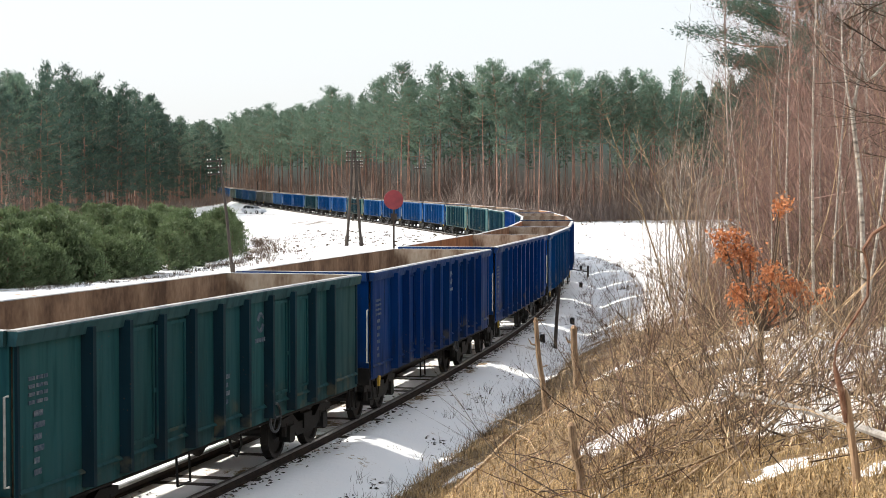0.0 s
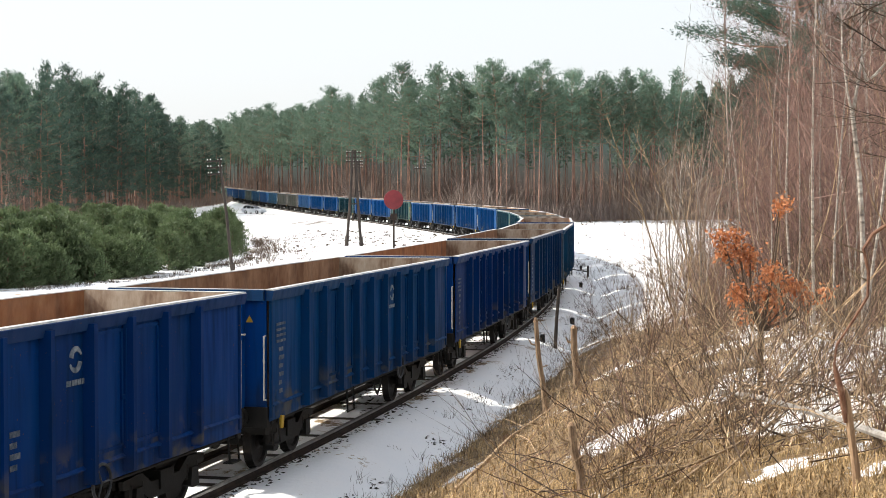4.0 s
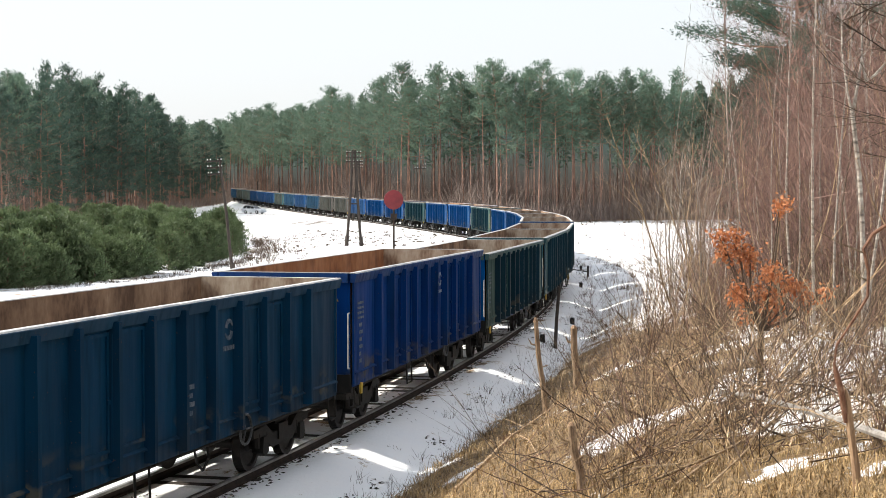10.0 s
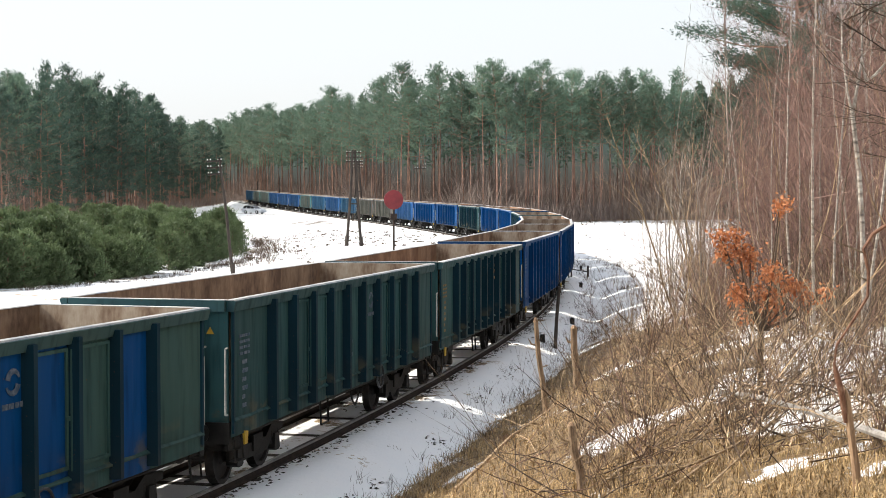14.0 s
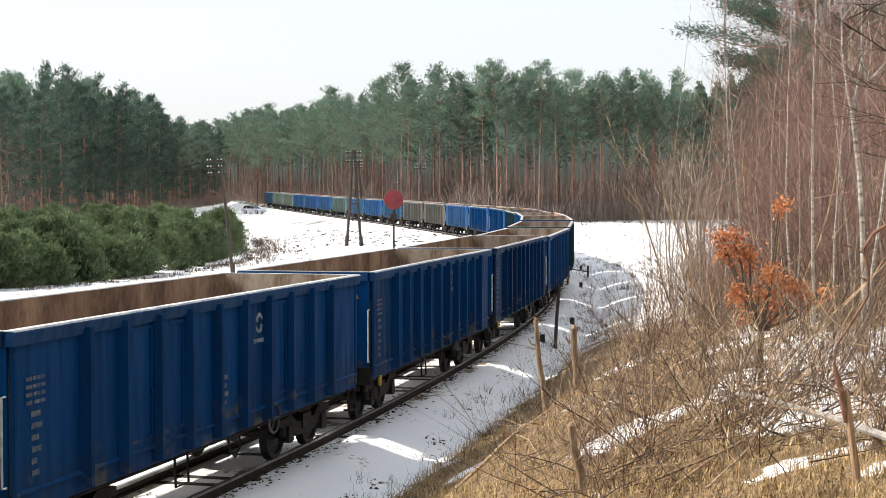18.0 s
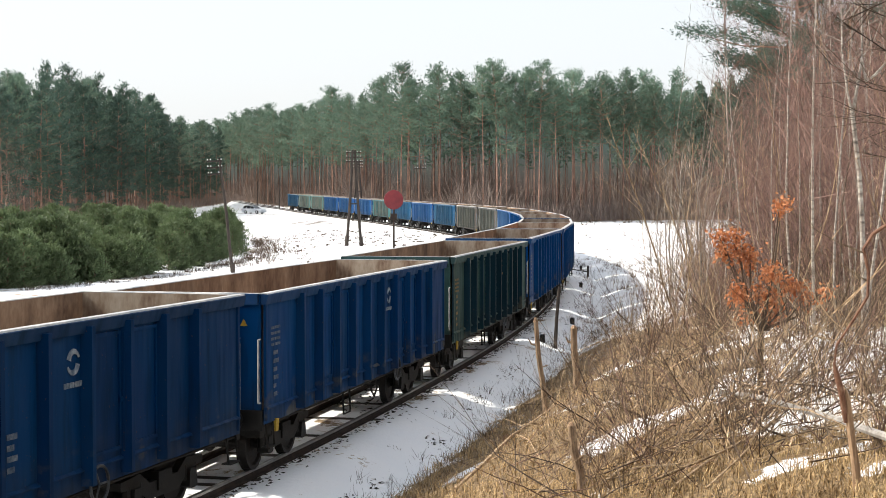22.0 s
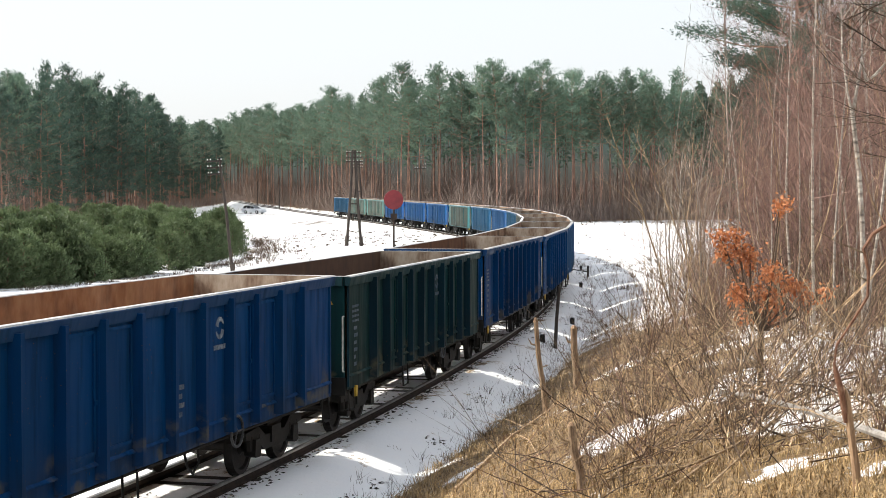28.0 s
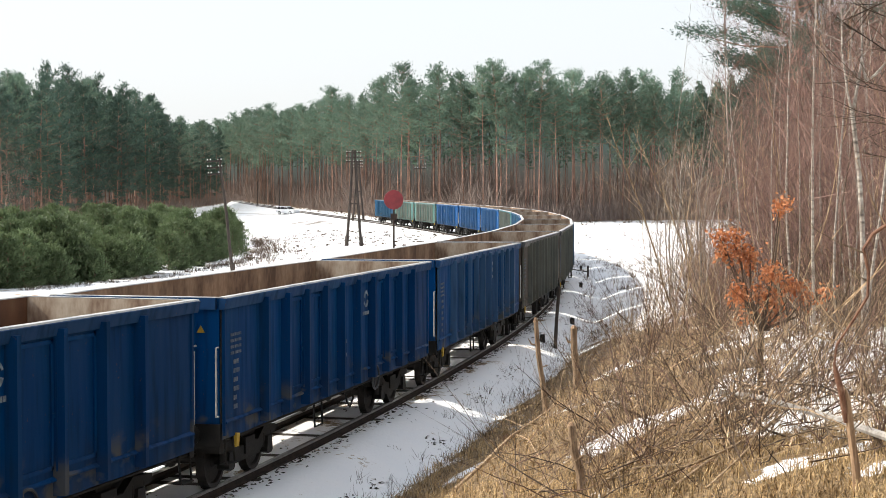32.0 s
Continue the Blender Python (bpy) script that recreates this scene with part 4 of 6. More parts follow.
            if x < -30 and rnd.random() < 0.6:
                continue
            d = rnd.uniform(-5, 34)
            y = float(np.interp(x, *FAR_EDGE)) + d
            h = (0.8 + 4.6 * rnd.random() ** 1.7 + 0.22 * max(0, d) * rnd.random() ** 2) * (1 + 1.1 * max(0, math.sin(x * 0.23 + 0.9 * math.sin(x * 0.11))))
        else:
            y = rnd.uniform(188, 450)
            d = abs(rnd.gauss(0, 10))
            x = -52.5 - d
            h = rnd.uniform(1.0, 3.0) + 0.12 * d
        b = Vector((x, y, ground_at(x, y)))
        for _k in range(4):
            d = Vector((rnd.gauss(0, 0.35), rnd.gauss(0, 0.35), 1)).normalized()
            s = Vector((rnd.gauss(0, 1), rnd.gauss(0, 1), 0)).normalized()
            hh = h * rnd.uniform(0.6, 1)
            mid = b + d * hh * 0.6
            f.face([tuple(b), tuple(mid + s * 0.04), tuple(b + d * hh + s * rnd.uniform(-0.6, 0.6)), tuple(mid - s * 0.035)])
    solid("undergrowth", f, BROWNBRUSH, "leafless reddish-brown shrubs at the foot of the pines", "shrubs", kind="stuff")
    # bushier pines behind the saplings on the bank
    big = pine_proto(71, 19.5, 0.44, 3.7, 80000, 0.15, "broad old pine with spreading dark green limbs", NEEDLE_SHADED, 0.085, 52)
    big.matrix_basis = pose(15.7, 70.0, ground_at(15.7, 70.0), 0, 0, 20)
    mid = pine_proto(75, 13.5, 0.12, 2.3, 9000, 0.28, "bushy half-grown pine behind the saplings", NEEDLE_SHADED)
    n = 0
    for px, d, h in ((1325, 118, 0.95), (1352, 112, 1.05), (1380, 108, 1.0), (1430, 118, 0.9), (1562, 104, 1.15), (1600, 110, 0.9), (1405, 125, 1.1)):
        x = (px - 784) / 2811 * d
        m = pose(x, d, ground_at(x, d), 0, 0, 77 * n) @ Matrix.Diagonal((h, h, h, 1))
        if n:
            copy_thing(mid, m).matrix_basis = m
        else:
            mid.matrix_basis = m
        n += 1


build_forest()


def build_young_pines():
    rnd = random.Random(31)
    protos = []
    for i in range(5):
        r = random.Random(60 + i)
        h = 3.0 + 0.3 * i
        tr, cr = Form(), Form()
        tr.tube([(0, 0, -0.2), (0.05, 0, h * 0.5), (0, 0.04, h * 0.97)], [0.06, 0.045, 0.012], 5)
        limbs = []
        for k in range(34):
            t = 0.01 + 0.97 * k / 34
            a = k * 2.4
            reach = (1 - t) ** 0.7 * 1.35 * r.uniform(0.7, 1.15) + 0.12
            p = Vector((0, 0, h * t))
            tip = p + Vector((math.cos(a) * reach, math.sin(a) * reach, reach * (0.12 + 0.45 * min(1, t * 3))))
            limbs.append((p, tip))
            tr.tube([p, tip], [0.016, 0.006], 3, caps=False)
        for _k in range(2700):
            p, tip = limbs[int(34 * r.random() ** 1.4)]
            q = p.lerp(tip, r.uniform(0.25, 1.1))
            tuft(cr, q + Vector((r.gauss(0, 0.15), r.gauss(0, 0.15), r.gauss(0.02, 0.15))), 0.25, r, 0, (tip - p).normalized() + Vector((0, 0, 0.8)))
        t = thing("young_pine", "dense bushy young green pine", "young pine", "thicket of young pines")
        part("trunk", tr, PINEBARK, t)
        part("crown", cr, NEEDLE_YOUNG, t)
        protos.append(t)
    used = set()
    n = 0
    while n < 235:
        y = 84 + 88 * rnd.random() ** 1.15
        edge = float(np.interp(y, [80, 86, 94, 108, 123, 140, 172], [-25, -22.3, -19.3, -16.9, -15.2, -16.1, -21]))
        x = edge - 1.3 - rnd.random() ** 1.25 * (62 * y / 172 - 16) * 1.0
        if x < -0.285 * y - 3:
            continue
        s = rnd.uniform(0.66, 1.0) * (0.85 if x > edge - 2.5 else 1.0)
        m = Matrix.Translation((x, y, ground_at(x, y))) @ Matrix.Rotation(rnd.uniform(0, 6.28), 4, "Z") @ Matrix.Diagonal((s * 1.3, s * 1.3, s, 1))
        p = rnd.choice(protos)
        if p.name in used:
            copy_thing(p, m).matrix_basis = m
        else:
            used.add(p.name)
            p.matrix_basis = m
        n += 1


build_young_pines()


def twig(f, p, d, length, r, rnd, depth, mat=0, wild=0.35, kids=5, segs=3):
    """A branch that wanders, tapers and forks."""
    pts, rad = [p], [r]
    d = Vector(d).normalized()
    for k in range(segs):
        d = (d + Vector((rnd.gauss(0, wild), rnd.gauss(0, wild), rnd.gauss(0.06, wild))) * 0.5).normalized()
        pts.append(pts[-1] + d * length / segs)
        rad.append(r * (1 - 0.8 * (k + 1) / segs))
    if r < 0.0065:
        w = Vector((rnd.gauss(0, 1), rnd.gauss(0, 1), 0)).normalized()
        for a, b, ra, rb in zip(pts, pts[1:], rad, rad[1:]):
            f.face([tuple(a - w * ra), tuple(a + w * ra), tuple(b + w * rb), tuple(b - w * rb)], mat)
    else:
        f.tube(pts, rad, 4 if r > 0.02 else 3, mat, caps=False)
    if depth > 0:
        for _ in range(kids):
            t = rnd.uniform(0.2, 0.95) * segs
            i = min(int(t), segs - 1)
            q = pts[i].lerp(pts[i + 1], t - i)
            e = (d + Vector((rnd.gauss(0, 0.8), rnd.gauss(0, 0.8), rnd.gauss(0.25, 0.5)))).normalized()
            twig(f, q, e, length * rnd.uniform(0.3, 0.6), r * 0.45, rnd, depth - 1, mat, wild, max(2, kids - 2), 2 if depth > 1 else 1)


def sapling_form(seed, height, r, count=14, wander=0.25, low=0.15, kids=5, reach=1.0, lift=(0.4, 1.6), fine=0.006):
    rnd = random.Random(seed)
    stem, tw = Form(), Form()
    n = 12
    d = Vector((rnd.gauss(0, 0.06), rnd.gauss(0, 0.06), 1)).normalized()
    pts = [Vector((0, 0, -0.3))]
    for k in range(n):
        d = (d + Vector((rnd.gauss(0, 0.09), rnd.gauss(0, 0.09), 0.05)) * (wander * 4)).normalized()
        pts.append(pts[-1] + d * (height + 0.3) / n)
    stem.tube(pts, [r * (1 - 0.88 * (k / n)) + 0.003 for k in range(n + 1)], 6)
    for k in range(count):
        t = low + (0.98 - low) * (k + rnd.random()) / count
        i = min(int(t * n), n - 1)
        q = pts[i].lerp(pts[i + 1], t * n - i)
        a = rnd.uniform(0, 6.28)
        e = Vector((math.cos(a), math.sin(a), rnd.uniform(*lift)))
        twig(tw, q, e, reach * height * rnd.uniform(0.09, 0.24) * (1.25 - t * 0.8), max(fine, r * 0.30), rnd, 2, 0, 0.3, kids)
    return stem, tw


def build_saplings():
    rnd = random.Random(41)
    birch, alder, bush = [], [], []
    for i in range(6):
        slim = i < 2
        st, tw = sapling_form(200 + i, 10.5 + i * 0.6, 0.020 if slim else 0.026 + 0.004 * i, 13 if slim else 40, 0.085, 0.35 if slim else 0.28, 3 if slim else 7, 0.5 if slim else 0.9)
        t = thing("birch_sapling", "slender leafless birch with pale bark", "birch", "saplings on the bank")
        part("stem", st, BIRCH, t)
        tagged(part("twig_crown", tw, REDTWIG, t), kind="stuff")
        birch.append(t)
    for i in range(7):
        st, tw = sapling_form(300 + i, 5.2 + i * 0.9, 0.011 + 0.0025 * i, 50, 0.38, 0.12, 8, 1.45, (0.0, 1.0), 0.0045)
        t = thing("bare_sapling", "thin leafless brown sapling with many twigs", "sapling", "saplings on the bank")
        part("stem", st, (BARK, DARKBARK, BIRCH)[i % 3], t)
        tagged(part("twig_crown", tw, REDTWIG, t), kind="stuff")
        alder.append(t)
    used = set()
    def put(p, x, y, s):
        m = Matrix.Translation((x, y, ground_at(x, y))) @ Matrix.Rotation(rnd.uniform(0, 6.28), 4, "Z") @ Matrix.Diagonal((s, s, s, 1))
        if p.name in used:
            copy_thing(p, m).matrix_basis = m
        else:
            used.add(p.name)
            p.matrix_basis = m
    # bare growth along the foot of the wood beyond the young pines
    for k, (x, y, s) in enumerate(((-50.5, 186, 1.25), (-49.6, 181, 0.95), (-51.3, 191, 1.3), (-42.5, 196, 0.5), (-40.6, 192, 0.42), (-44.0, 194, 0.45), (-36.5, 205, 0.35), (-47.0, 188, 0.5))):
        p = alder[4 + k % 3]
        m = Matrix.Translation((x, y, ground_at(x, y))) @ Matrix.Rotation(k * 1.3, 4, "Z") @ Matrix.Diagonal((s, s, s, 1))
        w = copy_thing(p, m)
        w.matrix_basis = m
        tagged(w, "thin leafless brown tree before the dark pines", "sapling", "bare trees at the wood's foot")
    # the pale stems that stand out
    for k, (x, y, s) in enumerate(((8.47, 31.8, 1.0), (8.42, 33.9, 0.8), (8.2, 35.0, 0.85), (9.29, 41.6, 0.9), (9.01, 43.1, 0.85), (8.18, 43.2, 0.75), (8.45, 47.8, 0.8), (8.52, 51.3, 0.85), (9.58, 59.6, 1.0), (10.6, 41.0, 0.9), (11.0, 46.0, 1.0), (12.5, 55.0, 1.05), (7.9, 54.0, 0.8), (9.0, 62.0, 1.05))):
        put(birch[k % 2 if x / y < 0.172 else 2 + k % 4], x, y, s)
    # airy young growth at the edge of the bank, against the snow
    airy = []
    for i in range(5):
        st, tw = sapling_form(420 + i, 6.2, 0.026 + 0.002 * i, 17, 0.3, 0.12, 4, 2.1, (0.5, 1.5), 0.0095)
        t = thing("bare_sapling", "spreading leafless sapling with pale tan branches", "sapling", "saplings on the bank")
        part("stem", st, (BIRCH, BARK)[i % 2], t)
        tagged(part("twig_crown", tw, (PALETWIG, BARK)[i % 2], t), kind="stuff")
        airy.append(t)
    for k in range(34):
        y = 46 + 34 * rnd.random()
        px = 1112 + 150 * rnd.random() ** 0.75
        x = (px - 784) / 2811 * y
        rise = float(np.interp(px, [1110, 1140, 1180, 1240], [1.8, 3.6, 5.8, 7.0])) * rnd.uniform(0.55, 1.12)
        put(airy[k % 5], x, y, rise / 6.2)
    # tall thin growth behind, closing the view up the bank
    for k in range(26):
        y = 62 + 34 * rnd.random()
        px = 1400 + 185 * rnd.random()
        x = (px - 784) / 2811 * y
        put(alder[3 + k % 4], x, y, (4.74 + rnd.uniform(0.10, 0.19) * y - ground_at(x, y)) / (5.2 + (3 + k % 4) * 0.9))
    n = 0
    while n < 140:
        y = 36 + 66 * rnd.random() ** 0.9
        px = 1160 + 440 * rnd.random() ** 0.6
        if y < 45 and px < 1210:
            continue
        pale = rnd.random() < 0.12
        i = rnd.randrange(7) if not pale else rnd.randrange(2) if px < 1270 else rnd.randrange(2, 6)
        x = (px - 784) / 2811 * y
        slope = float(np.interp(px, [1160, 1220, 1300, 1400, 1500, 1600], [-0.03, 0.0, 0.045, 0.125, 0.19, 0.2]))
        rise = 4.74 + slope * y - ground_at(x, y)
        own = 10.5 + i * 0.6 if pale else 5.2 + i * 0.9
        put((birch if pale else alder)[i], x, y, max(0.3, min(1.6, rise / own * rnd.uniform(0.6, 1.08))))
        n += 1


build_saplings()


def build_bank_thicket():
    """Dense thin growth between and behind the saplings."""
    rnd = random.Random(44)
    f = Form()
    for _ in range(3000):
        y = 42 + 72 * rnd.random()
        px = 1200 + 415 * rnd.random() ** 0.62
        x = (px - 784) / 2811 * y
        b = Vector((x, y, ground_at(x, y) - 0.05))
        h = rnd.uniform(0.7, 2.6) * min(1.8, 0.35 + (px - 1200) / 130)
        for _k in range(3):
            d = Vector((rnd.gauss(0, 0.42), rnd.gauss(0, 0.42), 1)).normalized()
            s = Vector((rnd.gauss(0, 1), rnd.gauss(0, 0.4), 0)).normalized()
            pts = [b, b + d * h * 0.5 + s * rnd.gauss(0, 0.12), b + d * h * rnd.uniform(0.8, 1.1) + s * rnd.gauss(0, 0.35)]
            mt = rnd.choice((0, 0, 0, 0, 1, 2))
            for p, q, w, v in ((pts[0], pts[1], 0.013, 0.009), (pts[1], pts[2], 0.009, 0.003)):
                f.face([tuple(p - s * w), tuple(p + s * w), tuple(q + s * v), tuple(q - s * v)], mt)
            for _j in range(4):
                p = pts[1].lerp(pts[2], rnd.uniform(-0.6, 0.9))
                q = p + Vector((rnd.gauss(0, 0.28), rnd.gauss(0, 0.28), rnd.uniform(0.05, 0.5)))
                f.face([tuple(p - s * 0.008), tuple(p + s * 0.008), tuple(q)], mt)
    solid("thicket", f, [REDTWIG, BARK, DARKBARK], "dense leafless reddish-brown thicket on the bank", "thicket", kind="stuff")


build_bank_thicket()


def build_brush():
    rnd = random.Random(51)
    f = Form()
    # leafless shrubs on the bank, each a spray of arching stems
    shrubs, used = [], set()
    for i in range(8):
        r = random.Random(500 + i)
        t = thing("bare_shrub", "leafless brown shrub with thin arching stems", "shrub", "shrubs on the bank")
        for k in range(r.randint(4, 6)):
            g = Form()
            a = r.uniform(0, 6.28)
            twig(g, Vector((r.gauss(0, 0.05), r.gauss(0, 0.05), -0.06)), (math.cos(a) * r.uniform(0.2, 1.1), math.sin(a) * r.uniform(0.2, 1.1), 1), r.uniform(0.9, 2.1), r.uniform(0.008, 0.015), r, 2, 0, 0.2, 6, 5)
            part("stem", g, [BARK, DARKBARK, DARKTWIG][(i + k) % 3], t)
        shrubs.append(t)
    n = 0
    while n < 125:
        y = 16.5 + 52 * rnd.random() ** 1.2
        px = 1020 + rnd.random() * 570
        x = (px - 784) / 2811 * y
        q, _z = off_track(x, y)
        if q[0] < 4.0 + 0.01 * y or (px < 1100 and y < 40 and rnd.random() < 0.5) or (y < 40 and snow_left(np.array([x]), np.array([y]))[0] > 0.2):
            continue
        s = rnd.uniform(0.55, 1.1) * (0.65 if px < 1130 else 1)
        m = Matrix.Translation((x, y, ground_at(x, y))) @ Matrix.Rotation(rnd.uniform(0, 6.28), 4, "Z") @ Matrix.Diagonal((s, s, s, 1))
        p = shrubs[n % 8]
        if p.name in used:
            copy_thing(p, m).matrix_basis = m
        else:
            used.add(p.name)
            p.matrix_basis = m
        n += 1
    # lank dead stems lying every way in the grass
    for _ in range(700):
        y = 15.5 + 34 * rnd.random() ** 1.2
        px = 880 + rnd.random() * 700
        x = (px - 784) / 2811 * y
        q, _z = off_track(x, y)
        if q[0] < 3.9:
            continue
        b = Vector((x, y, ground_at(x, y) + rnd.uniform(0.02, 0.3)))
        a = rnd.gauss(0.9, 0.9)
        twig(f, b, (math.cos(a), math.sin(a), rnd.gauss(0.15, 0.3)), rnd.uniform(0.6, 1.9), rnd.uniform(0.004, 0.011), rnd, 1, rnd.choice((0, 0, 1, 2, 2)), 0.32, 5, 4)
    # broken branches that lean and arch over the grass
    for _ in range(190):
        y = 18.5 + 24 * rnd.random() ** 1.3
        px = 1090 + rnd.random() * 500
        x = (px - 784) / 2811 * y
        q, _z = off_track(x, y)
        if q[0] < 4.6:
            continue
        a = rnd.uniform(-0.6, 2.6)
        twig(f, Vector((x, y, ground_at(x, y) + rnd.uniform(0, 0.25))), (math.cos(a), math.sin(a), rnd.uniform(0.0, 0.9)), rnd.uniform(1.2, 2.8), rnd.uniform(0.010, 0.019), rnd, 2, rnd.choice((0, 0, 1, 2, 2)), 0.34, 5, 6)
    for _ in range(420):
        y = 18 + 50 * rnd.random()
        px = 1060 + rnd.random() * 520
        x = (px - 784) / 2811 * y
        q, _z = off_track(x, y)
        if q[0] < 4.5:
            continue
        twig(f, Vector((x, y, ground_at(x, y) - 0.05)), (rnd.gauss(0, 0.3), rnd.gauss(0, 0.3), 1), rnd.uniform(0.7, 2.2), rnd.uniform(0.005, 0.011), rnd, 1, rnd.choice((0, 1, 2)), 0.15, 5)
    # fine dark sprays between them
    for _ in range(420):
        y = 15.5 + 32 * rnd.random() ** 1.2
        px = 1000 + rnd.random() * 580
        x = (px - 784) / 2811 * y
        q, _z = off_track(x, y)
        if q[0] < 4.3:
            continue
        a = rnd.uniform(0, 6.28)
        twig(f, Vector((x, y, ground_at(x, y) - 0.03)), (math.cos(a), math.sin(a), rnd.uniform(0.2, 1.5)), rnd.uniform(0.5, 1.3), rnd.uniform(0.005, 0.0075), rnd, 2, rnd.choice((1, 1, 1, 2, 0)), 0.35, 5, 4)
    solid("brushwood", f, [BARK, DARKTWIG, DARKBARK], "tangle of dead brown stems lying on the bank", "brushwood", kind="stuff")
    # dry grass on the bank and tufts beside the track
    g = Form()
    for _ in range(36000):
        y = 13 + 50 * rnd.random() ** 1.6
        px = rnd.uniform(560, 1600)
        x = (px - 784) / 2811 * y
        g.v.append((x, y, 0))
    xs, ys = np.array([v[0] for v in g.v]), np.array([v[1] for v in g.v])
    qs, _z = off_track(xs, ys)
    zs = ground_height(xs, ys)
    w = wave(xs * 1.7, ys * 1.7)
    kept = snow_left(xs, ys)
    g = Form()
    for x, y, z, q, ww, sn in zip(xs, ys, zs, qs, w, kept):
        if q < 3.0 + 0.3 * ww or rnd.random() < max(sn * 1.1, 0.66 * float(among_brush(x, y))) or ww < -0.55 + rnd.uniform(-0.2, 0.2):
            continue
        for _k in range(2):
            h = rnd.uniform(0.06, 0.26)
            a = rnd.uniform(0, 6.28)
            d = Vector((math.cos(a), math.sin(a), 0))
            b = Vector((x + rnd.gauss(0, 0.06), y + rnd.gauss(0, 0.06), z - 0.02))
            s = Vector((-d.y, d.x, 0)) * rnd.uniform(0.002, 0.0055)
            bend = rnd.uniform(0.4, 1.7)
            mid = b + d * h * 0.35 * bend + Vector((0, 0, h * 0.65))
            tip = b + d * h * bend + Vector((0, 0, h * rnd.uniform(0.25, 0.95)))
            g.face([tuple(b - s), tuple(b + s), tuple(mid + s), tuple(mid - s)])
            g.face([tuple(mid - s), tuple(mid + s), tuple(tip)])
    solid("dry_grass", g, STRAW, "flattened straw-coloured dry grass on the bank", "grass", kind="stuff")


build_brush()

# ---- beside the line ----
GREYBARK = simple("grey_brown_bark", [(0.3, (0.14, 0.09, 0.055)), (0.55, (0.29, 0.20, 0.125)), (0.75, (0.44, 0.33, 0.22))], 7, 0.85, stretch=(3, 3, 0.5))


def build_signal():
    x, y = -2.57, 83.0
    g = ground_at(x, y)
    t = thing("disc_signal", "round red signal disc seen from behind on a thin mast", "railway signal", m=pose(x, y, g, 0, 0, -3))
    h = 4.36 - g
    f = Form()
    f.tube([(0, 0, -0.3), (0, 0, h + 0.35)], [0.055, 0.045], 10)
    part("mast", f, RAILSIDE, t)
    f = Form()
    ring = [(0.48 * math.cos(a * math.pi / 16), 0.48 * math.sin(a * math.pi / 16)) for a in range(32)]
    f.prism([(a, h + b) for a, b in ring], -0.09, -0.06, "y")
    part("disc", f, REDDISC, t, "red painted disc", chamfer=0.006)
    f = Form()
    f.tube([(0.49 * math.cos(a * math.pi / 16), -0.075, h + 0.49 * math.sin(a * math.pi / 16)) for a in range(33)], 0.02, 6, caps=False)
    part("disc_edge", f, REDDISC, t)
    f = Form()
    f.box(-0.05, 0.05, -0.055, -0.02, h - 0.42, h + 0.42)
    f.box(-0.12, 0.12, -0.055, 0.1, h - 0.12, h + 0.10)
    part("bracket", f, IRON, t)
    f = Form()
    f.prism([(-0.15, h - 1.05), (0.15, h - 1.05), (0.17, h - 0.72), (-0.17, h - 0.72)], -0.07, 0.09, "y")
    part("lamp_box", f, RAILSIDE, t)
    f = Form()
    f.prism([(-0.22, -0.2), (0.22, -0.2), (0.16, 0.12), (-0.16, 0.12)], -0.2, 0.2, "y")
    part("base", f, STONE, t)


def insulator(f, x, z, s=1.0):
    f.tube([(x, 0, z), (x, 0, z + 0.07 * s)], 0.012, 5, 1)
    f.tube([(x, 0, z + 0.05 * s), (x, 0, z + 0.08 * s), (x, 0, z + 0.16 * s), (x, 0, z + 0.2 * s)], [0.05 * s, 0.07 * s, 0.055 * s, 0.02 * s], 8, 0)


def arms(t, z0, count, half, m):
    for k in range(count):
        z = z0 - 0.42 * k
        f = Form()
        f.box(-half, half, -0.05, 0.05, z - 0.05, z + 0.05)
        arm = part("crossarm", f, POLEWOOD, t, "", m)
        for x in (-half + 0.06, -half * 0.5, half * 0.5, half - 0.06):
            f = Form()
            insulator(f, x, z + 0.05, 0.6)
            part("insulator", f, [PORCELAIN, IRON], arm, "white porcelain insulator")


